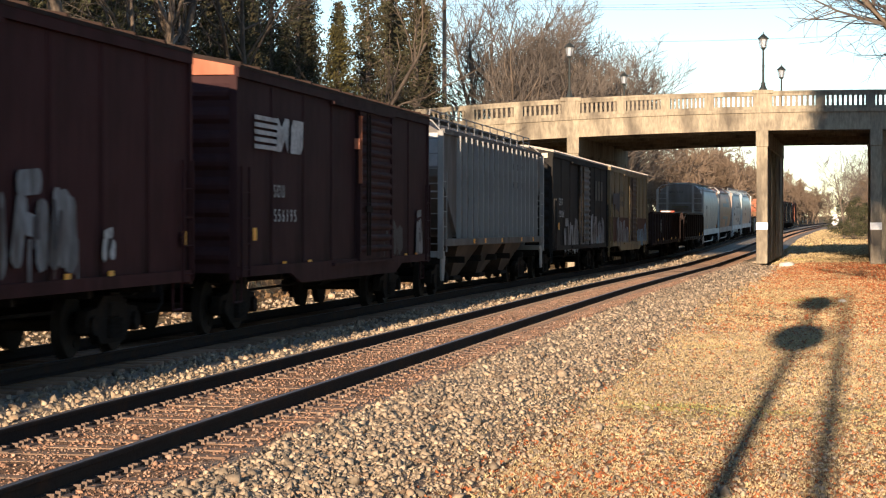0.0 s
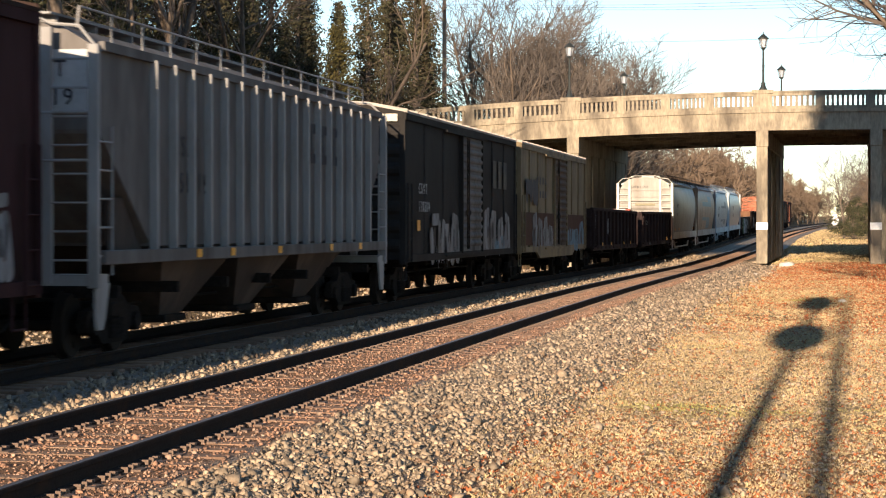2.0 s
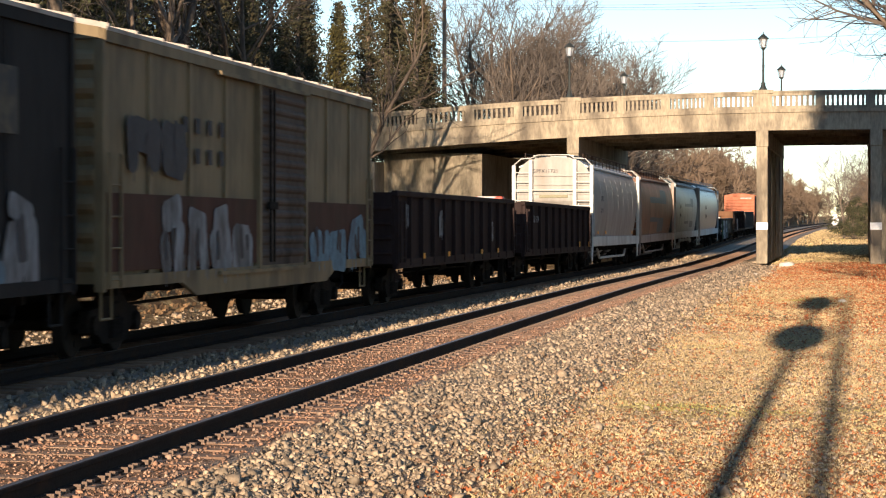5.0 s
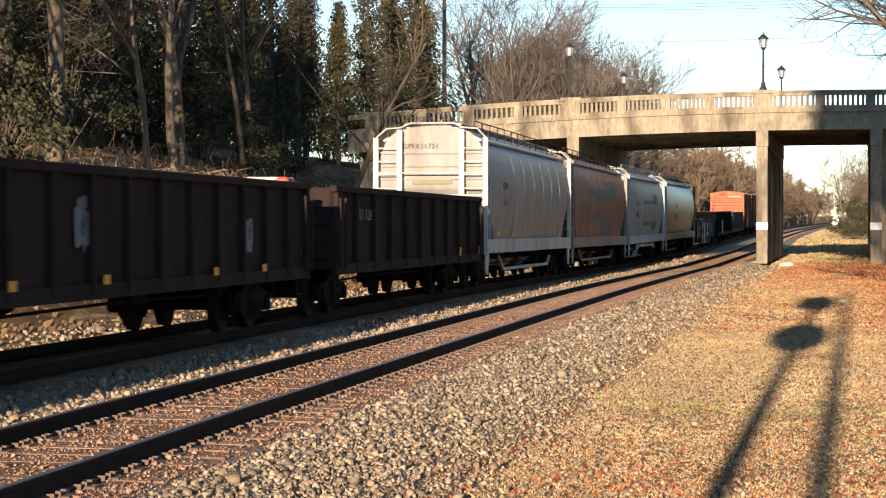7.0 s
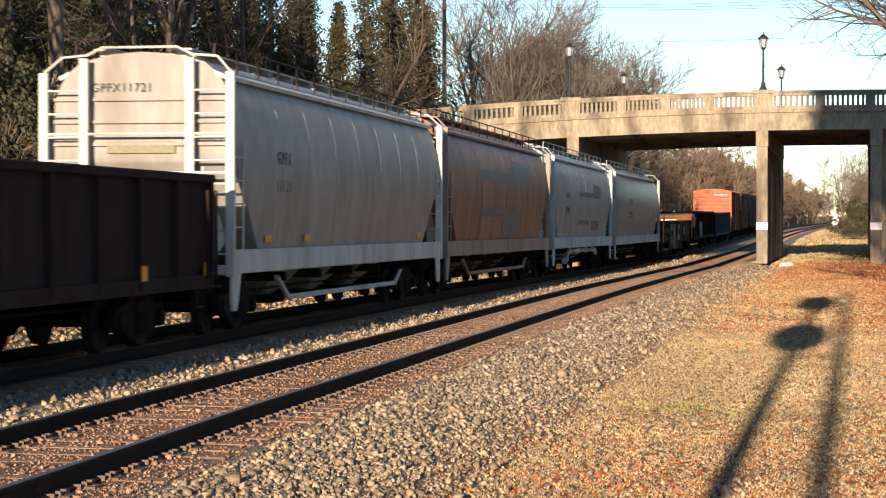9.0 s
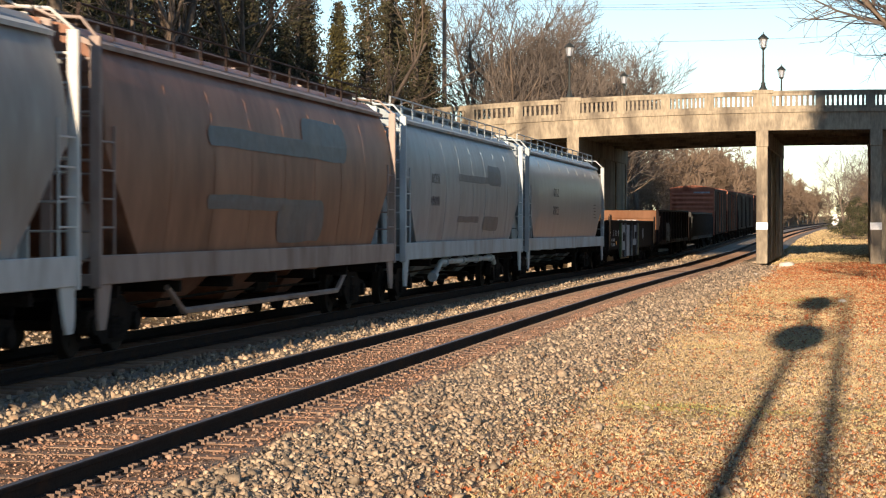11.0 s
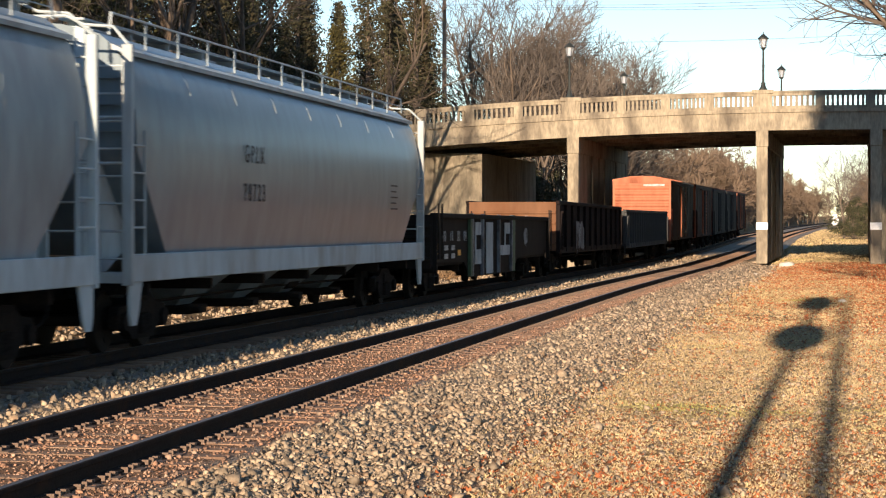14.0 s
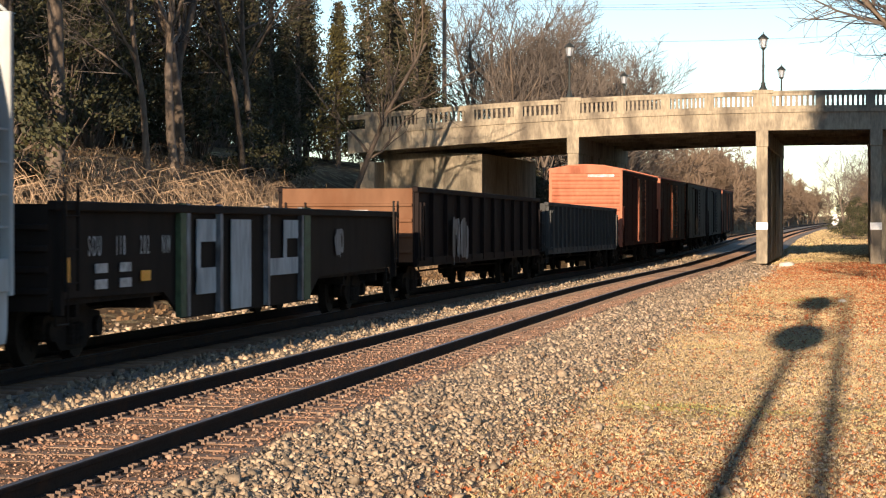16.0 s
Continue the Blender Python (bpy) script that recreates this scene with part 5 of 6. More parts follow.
    n = 14
    sec2 = [(-W - 0.1, top - 0.02), (-0.75, top + 0.14), (0, top + 0.18), (0.75, top + 0.14), (W + 0.1, top - 0.02), (W + 0.1, top + 0.03), (0.75, top + 0.19), (0, top + 0.23), (-0.75, top + 0.19), (-W - 0.1, top + 0.03)]
    rm = mesh_once(CACHE, "roof_rib_%.2f_%s" % (top, roof.name), lambda q: extrude(q, sec2, 'x', -0.045, 0.045), roof)
    for k in range(n + 1):
        o = new("roof_rib", rm)
        o.parent = root
        o.matrix_basis = pose(-h + 0.12 + k * (2 * h - 0.24) / n, 0, 0)
    for x, rungs in ((-h + 0.12, 4), (h - 0.57, 4)):
        add_ladder(root, x, -W - 0.03, rungs, paint)
    add_ladder(root, -h - 0.02, W - 0.1, 4, paint, rz=-90)
    add_step(root, h, paint)
    add_underframe(root, h)
    add_trucks(root, h)
    add_couplers(root, h)
    return root, h


# cross-section of a covered hopper: half width by height
def hopper_side(z, bulge):
    return float(np.interp(z, [1.0, 1.35, 1.7, 2.1, 2.5, 2.9, 3.2, 3.5, 3.75, 3.95, 4.08], [1.40, 1.43, 1.47 + bulge * 0.4, 1.50 + bulge * 0.8, 1.515 + bulge, 1.51 + bulge, 1.49 + bulge * 0.9, 1.445 + bulge * 0.7, 1.385 + bulge * 0.4, 1.31, 1.24]))


def hopper_ring(x, zb, bulge, crown):
    zs = [zb + (4.08 - zb) * k / 9 for k in range(10)]
    right = [(hopper_side(z, bulge), z) for z in zs]
    roof = [(1.0, 4.08 + crown * 0.55), (0.5, 4.08 + crown * 0.9), (0, 4.08 + crown)]
    full = [(a, b) for a, b in right + roof] + [(-a, b) for a, b in (right + roof[:-1])[::-1]]
    return [(x, a, b) for a, b in full]


def roof_walk(root, h, mat, z, rail_mat):
    """Running boards along the roof, with a handrail on the near side and end frames."""
    bm = bmesh.new()
    for y in (-0.62, 0.62):
        box(bm, -h + 0.3, h - 0.3, y - 0.17, y + 0.17, z, z + 0.03)
        for k in range(12):
            x = -h + 0.6 + k * (2 * h - 1.2) / 11
            box(bm, x - 0.03, x + 0.03, y - 0.15, y + 0.15, z - 0.22, z)
    part("running_board", bm, mat, root)
    bm = bmesh.new()
    for y in (-1.12, 1.12):
        bars(bm, [(-h + 0.35, y, z - 0.2), (-h + 0.45, y, z + 0.10), (h - 0.45, y, z + 0.10), (h - 0.35, y, z - 0.2)], 0.017)
        bars(bm, [(-h + 0.45, y, z - 0.06), (h - 0.45, y, z - 0.06)], 0.010)
        for k in range(1, 13):
            x = -h + 0.4 + k * (2 * h - 0.8) / 13
            bars(bm, [(x, y, z - 0.28), (x, y, z + 0.10)], 0.017)
    part("roof_handrail", bm, rail_mat, root)
    for k in range(4):
        bm = bmesh.new()
        x = -h + 2.6 + k * (2 * h - 5.2) / 3
        box(bm, x - 0.75, x + 0.75, -0.36, 0.36, z - 0.12, z + 0.05, 0.03)
        part("roof_hatch", bm, mat, root)


def end_frame(root, h, mat, wide=1.5, tall=4.1):
    for sg in (-1, 1):
        for y in (-wide, wide):
            bm = bmesh.new()
            box(bm, sg * h - 0.05, sg * h + 0.05, y - 0.07, y + 0.07, 0.95, tall, 0.01)
            part("corner_post", bm, mat, root)
        for y in (-0.85, 0.85):
            bm = bmesh.new()
            box(bm, sg * (h - 0.01) - 0.04, sg * (h - 0.01) + 0.04, y - 0.07, y + 0.07, 1.0, tall + 0.22)
            part("end_post", bm, mat, root)
        bm = bmesh.new()
        for k in range(8):
            z = 1.3 + k * 0.36
            for y0, y1 in ((-wide, -0.85), (0.85, wide)):
                tube(bm, (sg * (h + 0.0), y0, z), (sg * (h + 0.0), y1, z), 0.016, 0.016, 5)
        for z in (2.55, 3.15):
            tube(bm, (sg * (h + 0.02), -wide, z), (sg * (h + 0.02), wide, z), 0.022, 0.022, 5)
        part("end_ladder", bm, mat, root)
        for run in ([(sg * h, -wide, tall), (sg * (h - 0.15), -wide + 0.25, tall + 0.25), (sg * (h - 0.15), -0.85, tall + 0.28)],
                    [(sg * h, wide, tall), (sg * (h - 0.15), wide - 0.25, tall + 0.25), (sg * (h - 0.15), 0.85, tall + 0.28)],
                    [(sg * (h - 0.15), -0.85, tall + 0.28), (sg * (h - 0.15), -0.6, tall + 0.40), (sg * (h - 0.15), 0.6, tall + 0.40), (sg * (h - 0.15), 0.85, tall + 0.28)]):
            bm = bmesh.new()
            bars(bm, run, 0.02)
            part("end_handrail", bm, mat, root)
        bm = bmesh.new()
        box(bm, min(sg * h, sg * (h - 0.55)), max(sg * h, sg * (h - 0.55)), -wide, wide, 0.98, 1.12)
        part("end_platform", bm, mat, root)
        # side grab irons by the corner
        bm = bmesh.new()
        x1 = sg * (h - 0.62)
        for k in range(5):
            z = 1.35 + k * 0.36
            tube(bm, (sg * h, -wide - 0.03, z), (x1, -wide - 0.03, z), 0.015, 0.015, 5)
        tube(bm, (x1, -wide - 0.03, 1.1), (x1, -wide - 0.03, 3.0), 0.018, 0.018, 5)
        part("side_ladder", bm, mat, root)
        for y in (-wide, wide):
            bm = bmesh.new()
            extrude(bm, [(sg * (h - 0.02), 1.0), (sg * (h - 0.55), 1.0), (sg * (h - 0.38), 0.55), (sg * (h - 0.30), 0.42), (sg * (h - 0.10), 0.42), (sg * (h - 0.04), 0.55)], 'y', y - 0.02, y + 0.02)
            part("stirrup_step", bm, mat, root)


def covered_hopper(lead, tail, label, paint, trim, bulge=0.05, crown=0.36, pipe=False, bins=3, rail=None, smooth_sheets=False):
    root, h = car_root("covered_hopper", label, "hopper car", lead, tail)
    bm = bmesh.new()
    rings = []
    for x, zb in ((-h + 0.28, 2.75), (-h + 0.30, 2.70), (-h + 1.9, 1.32), (-h + 2.1, 1.30)):
        rings.append(hopper_ring(x, zb, bulge * (0.3 if zb > 2 else 1), crown))
    n = 8
    for k in range(1, n):
        rings.append(hopper_ring(-h + 2.1 + k * (2 * h - 4.2) / n, 1.30, bulge, crown))
    for x, zb in ((h - 2.1, 1.30), (h - 1.9, 1.32), (h - 0.30, 2.70), (h - 0.28, 2.75)):
        rings.append(hopper_ring(x, zb, bulge * (0.3 if zb > 2 else 1), crown))
    loft(bm, rings)
    body = part("body", bm, paint, root, smooth=True)
    body.data.set_sharp_from_angle(angle=radians(32))
    # seams over the side sheets
    for k in range(7):
        x = -h + 3.0 + k * (2 * h - 6.0) / 6
        for sg in (-1, 1):
            bm = bmesh.new()
            low = 3.6 if smooth_sheets else 1.35
            zs = [low + i * (3.96 - low) / 9 for i in range(10)]
            loft(bm, [[(x - 0.02, sg * (hopper_side(z, bulge) - 0.01), z), (x + 0.02, sg * (hopper_side(z, bulge) - 0.01), z), (x + 0.02, sg * (hopper_side(z, bulge) + 0.004), z), (x - 0.02, sg * (hopper_side(z, bulge) + 0.004), z)] for z in zs])
            part("sheet_seam", bm, paint, root)
    for sg in (-1, 1):
        bm = bmesh.new()
        box(bm, -h + 0.05, h - 0.05, sg * 1.5 - 0.05, sg * 1.5 + 0.05, 0.99, 1.36, 0.012)
        part("side_sill", bm, trim, root)
        bm = bmesh.new()
        extrude(bm, [(sg * 1.18, 4.06), (sg * 1.34, 4.00), (sg * 1.35, 4.06), (sg * 1.18, 4.14)], 'x', -h + 0.25, h - 0.25)
        part("eave_rail", bm, trim, root)
        # end stiffener rails on the upper end sheet
        bm = bmesh.new()
        for z in (3.0, 3.35, 3.7):
            box(bm, sg * (h - 0.25) - 0.04, sg * (h - 0.25) + 0.04, -1.42, 1.42, z - 0.025, z + 0.025)
        part("end_rail", bm, paint, root)
        bm = bmesh.new()
        for y in (-0.95, 0.95):
            extrude(bm, [(sg * (h - 0.35), 2.75), (sg * (h - 0.5), 1.1), (sg * (h - 0.62), 1.1), (sg * (h - 1.7), 1.5)], 'y', y - 0.02, y + 0.02)
        part("end_gusset", bm, trim, root)
    # discharge bins
    for k in range(bins):
        x = -h + 4.0 + (k + 0.5) * (2 * h - 8.0) / bins
        wx = (2 * h - 8.0) / bins * 0.46
        bm = bmesh.new()
        loft(bm, [[(x - wx, -1.38, 1.3), (x + wx, -1.38, 1.3), (x + wx, 1.38, 1.3), (x - wx, 1.38, 1.3)],
                  [(x - 0.4, -0.55, 0.5), (x + 0.4, -0.55, 0.5), (x + 0.4, 0.55, 0.5), (x - 0.4, 0.55, 0.5)]])
        b = part("discharge_bin", bm, paint, root)
        bm = bmesh.new()
        box(bm, x - 0.48, x + 0.48, -0.8, 0.8, 0.36, 0.50, 0.02)
        tube(bm, (x - 0.45, -0.95, 0.43), (x - 0.45, 0.95, 0.43), 0.05, 0.05, 8)
        part("outlet_gate", bm, IRON, b)
    if pipe:
        bm = bmesh.new()
        bars(bm, [(-h + 4.4, -1.35, 0.55), (-h + 4.7, -1.35, 0.62), (-h + 5.4, -1.35, 0.86), (h - 4.4, -1.35, 0.86), (h - 4.2, -1.35, 0.7)], 0.07, 8)
        tube(bm, (-h + 4.3, -1.35, 0.52), (-h + 4.5, -1.35, 0.58), 0.12, 0.12, 8)
        for k in range(4):
            x = -h + 6 + k * (2 * h - 11) / 3
            tube(bm, (x - 0.05, -1.35, 0.86), (x + 0.05, -1.35, 0.86), 0.11, 0.11, 8)
        part("discharge_pipe", bm, trim, root)
    elif not smooth_sheets:
        bm = bmesh.new()
        bars(bm, [(-h + 3.6, -1.3, 0.86), (-h + 4.4, -1.3, 0.5), (h - 4.4, -1.3, 0.5), (h - 3.6, -1.3, 0.86)], 0.05, 6)
        part("drain_pipe", bm, trim, root)
    roof_walk(root, h, trim, 4.08 + crown + 0.02, rail or trim)
    end_frame(root, h, trim)
    add_underframe(root, h, 0.95)
    add_trucks(root, h)
    add_couplers(root, h)
    return root, h


def ribbed_hopper(lead, tail, label, paint, trim, grime):
    root, h = car_root("covered_hopper", label, "hopper car", lead, tail)
    bm = bmesh.new()
    def ring(x, zb):
        zt = 3.96
        return [(x, 1.44, zb), (x, 1.44, zt), (x, 0.9, zt + 0.32), (x, 0, zt + 0.42), (x, -0.9, zt + 0.32), (x, -1.44, zt), (x, -1.44, zb)]
    loft(bm, [ring(-h + 0.3, 2.95), ring(-h + 0.32, 2.9), ring(-h + 2.35, 1.5), ring(-h + 2.36, 1.46), ring(h - 2.36, 1.46), ring(h - 2.35, 1.5), ring(h - 0.32, 2.9), ring(h - 0.3, 2.95)])
    part("body", bm, paint, root)
    # posts in the paler trim paint, which stands in for their lit faces
    pm = mesh_once(CACHE, "hopper_post", lambda q: post_mesh(q, 1.40, 3.97, 0.11, 0.045), trim)
    n = 17
    for k in range(n):
        x = -h + 2.4 + k * (2 * h - 4.0) / (n - 1)
        for sg in (-1, 1):
            o = new("side_post", pm)
            o.parent = root
            o.matrix_basis = pose(x, sg * 1.44, 0, 0, 0, 0 if sg < 0 else 180)
    for sg in (-1, 1):
        bm = bmesh.new()
        box(bm, -h + 0.2, h - 0.2, sg * 1.50 - 0.06, sg * 1.50 + 0.06, 1.24, 1.42, 0.01)
        part("side_sill", bm, paint, root)
        bm = bmesh.new()
        box(bm, -h + 0.3, h - 0.3, sg * 1.47 - 0.04, sg * 1.47 + 0.04, 3.94, 4.06)
        part("top_chord", bm, paint, root)
        bm = bmesh.new()
        extrude(bm, [(sg * (h - 2.4), 1.30), (sg * (h - 0.9), 1.30), (sg * (h - 0.9), 2.1), (sg * (h - 1.55), 2.1)], 'y', -1.35, -1.31)
        part("end_plate", bm, grime, root)
    for k in range(3):
        x = -h + 3.0 + (k + 0.5) * (2 * h - 6.0) / 3
        wx = (2 * h - 6.0) / 3 * 0.5
        bm = bmesh.new()
        loft(bm, [[(x - wx, -1.42, 1.45), (x + wx, -1.42, 1.45), (x + wx, 1.42, 1.45), (x - wx, 1.42, 1.45)],
                  [(x - 0.5, -0.9, 0.42), (x + 0.5, -0.9, 0.42), (x + 0.5, 0.9, 0.42), (x - 0.5, 0.9, 0.42)]])
        b = part("discharge_bin", bm, grime, root)
        bm = bmesh.new()
        box(bm, x - 0.55, x + 0.55, -1.0, 1.0, 0.32, 0.43, 0.02)
        part("outlet_gate", bm, IRON, b)
    roof_walk(root, h, trim, 4.42, trim)
    end_frame(root, h, trim, 1.47, 4.0)
    add_underframe(root, h, 0.95)
    add_trucks(root, h)
    add_couplers(root, h)
    return root, h


def gondola(lead, tail, label, paint, end_paint=None, top=2.45, z0=0.92, posts=13, belly=None, name="gondola_car", load=None):
    root, h = car_root(name, label, "gondola car", lead, tail)
    t = 0.05
    for sg in (-1, 1):
        bm = bmesh.new()
        if belly:
            a, b, zb = belly
            extrude(bm, [(-h, top), (-h, z0 + 0.15), (a - 0.9, z0 + 0.1), (a, zb), (b, zb), (b + 0.9, z0 + 0.1), (h, z0 + 0.15), (h, top)], 'y', sg * (W - t) - 0.02, sg * (W - t) + 0.03)
        else:
            box(bm, -h, h, sg * (W - t) - 0.03, sg * (W - t) + 0.03, z0, top)
        part("side_wall", bm, paint, root)
        bm = bmesh.new()
        box(bm, -h - 0.03, h + 0.03, sg * (W + 0.0) - 0.07, sg * (W + 0.0) + 0.07, top - 0.02, top + 0.10, 0.015)
        part("top_chord", bm, paint, root)
        if not belly:
            bm = bmesh.new()
            box(bm, -h, h, sg * (W + 0.0) - 0.05, sg * (W + 0.0) + 0.05, z0 - 0.1, z0 + 0.1)
            part("side_sill", bm, paint, root)
        bm = bmesh.new()
        box(bm, sg * h - 0.04, sg * h + 0.04, -W + 0.05, W - 0.05, z0, top + 0.06)
        wall = part("end_wall", bm, end_paint or paint, root)
        for k in range(4):
            z = z0 + 0.2 + k * (top - z0 - 0.2) / 4
            bm = bmesh.new()
            box(bm, sg * h - 0.10, sg * h + 0.10, -W + 0.05, W - 0.05, z, z + 0.08, 0.015)
            part("end_rib", bm, end_paint or paint, wall)
        pm = mesh_once(CACHE, "gondola_post_%.2f_%.2f_%s" % (z0, top, paint.name), lambda q: post_mesh(q, z0 - 0.05, top, 0.10, 0.06), paint)
        for k in range(posts):
            x = -h + 0.12 + k * (2 * h - 0.24) / (posts - 1)
            o = new("side_post", pm)
            o.parent = root
            o.matrix_basis = pose(x, sg * (W - 0.03), 0, 0, 0, 0 if sg < 0 else 180)
    bm = bmesh.new()
    box(bm, -h + 0.05, h - 0.05, -W + 0.1, W - 0.1, z0 + 0.05, z0 + 0.13)
    part("floor", bm, IRON, root)
    if load:
        bm = bmesh.new()
        nx, ny = 40, 6
        grid = [[bm.verts.new((-h + 0.1 + i * (2 * h - 0.2) / nx, -W + 0.12 + j * (2 * W - 0.24) / ny, load + 0.12 * noise.noise((i * 0.6, j * 0.6, lead)))) for j in range(ny + 1)] for i in range(nx + 1)]
        for i in range(nx):
            for j in range(ny):
                bm.faces.new((grid[i][j], grid[i + 1][j], grid[i + 1][j + 1], grid[i][j + 1]))
        part("load", bm, IRON, root, "dark heaped load")
    add_ladder(root, -h + 0.1, -W - 0.04, 3, paint)
    add_ladder(root, h - 0.55, -W - 0.04, 3, paint)
    add_ladder(root, -h - 0.08, W - 0.15, 3, paint, rz=-90)
    add_step(root, h, paint)
    add_underframe(root, h, z0 + 0.05)
    add_trucks(root, h)
    add_couplers(root, h)
    return root, h


def round_patch(root, x0, x1, z0, z1, mat, bulge, label):
    bm = bmesh.new()
    rows = []
    mid, half = (z0 + z1) / 2, (z1 - z0) / 2
    n = 24
    for k in range(9):
        row = []
        for i in range(n + 1):
            x = x0 + (x1 - x0) * (0.5 - 0.5 * math.cos(math.pi * i / n))
            reach = min(1.0, min(x - x0, x1 - x) / half)
            z = mid + half * (k / 4 - 1) * max(0.05, math.sqrt(max(0.0, 1 - (1 - reach) ** 2))) + 0.03 * noise.noise((x * 0.7, k * 0.2, 4.0))
            row.append(bm.verts.new((x, -hopper_side(z, bulge) - 0.012, z)))
        rows.append(row)
    for a, b in zip(rows[:-1], rows[1:]):
        for i in range(n):
            bm.faces.new((a[i], a[i + 1], b[i + 1], b[i]))
    part("painted_patch", bm, mat, root, label)


def build_train():
    maroon = car_paint("oxide_red_paint", (0.062, 0.027, 0.027), (0.022, 0.014, 0.013))
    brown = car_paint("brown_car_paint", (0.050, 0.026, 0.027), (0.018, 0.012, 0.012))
    # roof brown darkened to show how little sun the roof catches
    dark_roof = car_paint("dark_brown_roof", (0.035, 0.025, 0.022), (0.06, 0.03, 0.02))
    # lit copy of the red car paint: the sunlight is in the colour
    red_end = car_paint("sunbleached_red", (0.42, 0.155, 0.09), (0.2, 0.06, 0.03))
    # an oxide-red boxcar, leading
    r, h = boxcar(-88.2, -70.1, "dark oxide-red boxcar with sprayed shapes low on its side", maroon, dark_roof, panels=9)
    sprayed(r, 0.9, 4.3, 1.25, 2.35, 4, GREY_PAINT, count=3)
    sprayed(r, 5.1, 5.6, 1.35, 1.65, 9, WHITE_PAINT, count=1)
    add_reflector(r, h - 0.45, 1.45)
    add_reflector(r, h - 3.6, 0.97)
    add_reflector(r, h - 5.2, 0.97)
    # the gable's bright red paints in the sun on a brown car's end
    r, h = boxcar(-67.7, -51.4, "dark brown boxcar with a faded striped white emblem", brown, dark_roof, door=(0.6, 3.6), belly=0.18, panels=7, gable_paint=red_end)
    # emblem: stripes that run into two block shapes
    for k in range(5):
        bm = bmesh.new()
        z = 2.96 + k * 0.115
        extrude(bm, [(-h + 1.0, z), (-h + 2.45, z), (-h + 2.45, z + 0.07), (-h + 1.0, z + 0.07)], 'y', -W - 0.074, -W - 0.07)
        part("emblem_stripe", bm, WHITE_PAINT, r, "faded white painted stripe")
    for x0, pts in ((-h + 2.36, [(0, 0), (0.30, 0), (0.56, 0.20), (0.78, 0), (0.86, 0.57), (0.58, 0.57), (0.36, 0.40), (0.10, 0.57)]),
                    (-h + 3.3, [(0.02, 0), (0.70, 0), (0.86, 0.12), (0.92, 0.57), (0.2, 0.57), (0.06, 0.45)])):
        bm = bmesh.new()
        extrude(bm, [(x0 + p, 2.95 + q) for p, q in pts], 'y', -W - 0.074, -W - 0.07)
        part("emblem_block", bm, WHITE_PAINT, r, "faded white painted block")
    side_text(r, "SOU", -h + 2.2, 2.2, 0.30)
    side_text(r, "556195", -h + 2.2, 1.80, 0.30, None, -W - 0.072, 1.2)
    add_reflector(r, -h + 1.0, 1.5)
    for x in (-h + 2.9, -h + 4.7, h - 2.8, h - 1.6):
        add_reflector(r, x, 1.02, w=0.13, hgt=0.12)
    sprayed(r, h - 1.7, h - 0.9, 1.15, 2.1, 21, GREY_PAINT, count=1)
    sprayed(r, h - 5.2, h - 3.2, 1.2, 1.9, 23, DARK_PAINT, count=3)
    # brown door fitting in the lit red, its sunlight painted on
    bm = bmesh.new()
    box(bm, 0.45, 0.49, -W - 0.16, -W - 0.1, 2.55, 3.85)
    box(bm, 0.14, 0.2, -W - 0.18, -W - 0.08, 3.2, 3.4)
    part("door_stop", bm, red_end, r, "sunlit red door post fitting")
    grey = car_paint("grey_hopper_paint", (0.172, 0.161, 0.150), (0.085, 0.07, 0.06), low=0.45, high=0.75)
    grime = car_paint("rusty_bin_grime", (0.05, 0.040, 0.034), (0.12, 0.09, 0.07), 0.7, 0.5, 0.7, 0.15)
    r, h = ribbed_hopper(-49.2, -31.2, "grey ribbed covered hopper with outside posts, rusty below", grey, car_paint("grey_trim", (0.30, 0.295, 0.285), (0.16, 0.13, 0.11)), grime)
    bm = bmesh.new()
    box(bm, -h + 0.262, -h + 0.285, -1.40, 0.35, 3.16, 3.96)
    part("end_panel", bm, surface("pale_end_panel", (0.46, 0.47, 0.47), 0.7, 0, 6, 0.12), r, "pale painted panel on the end")
    end_text(r, "CSXT", -h + 0.25, -0.25, 3.62, 0.30, DARK_PAINT)
    end_text(r, "251619", -h + 0.25, -0.15, 3.26, 0.30, DARK_PAINT)
    side_text(r, "CSXT", -h + 3.4, 2.72, 0.42, DARK_PAINT, -1.455)
    side_text(r, "251619", -h + 3.4, 2.2, 0.42, DARK_PAINT, -1.455)
    # three tall faded blocks of the owner's emblem between the posts
    for k, gap in enumerate(((0.36, 0.62), (0.2, 0.55), (0.3, 0.7))):
        x = h - 6.35 + k * 0.88
        bm = bmesh.new()
        box(bm, x, x + 0.14, -1.458, -1.446, 2.85, 3.55)
        box(bm, x + 0.14, x + 0.5, -1.458, -1.446, 3.38, 3.55)
        box(bm, x + 0.14, x + 0.5, -1.458, -1.446, 2.85, 3.02)
        box(bm, x + 0.36, x + 0.5, -1.458, -1.446, 2.85 + gap[0], 2.85 + gap[1])
        part("emblem_block", bm, DARK_PAINT, r, "large faded dark emblem block")
    for x in (-h + 4.3, -h + 6.1, 0, h - 5.2, h - 2.7):
        add_reflector(r, x, 1.28, -1.57, 0.12, 0.12)
    black = car_paint("black_car_paint", (0.033, 0.032, 0.031), (0.054, 0.049, 0.045))
    weathered_roof = car_paint("galvanised_roof", (0.42, 0.38, 0.33), (0.16, 0.10, 0.07))
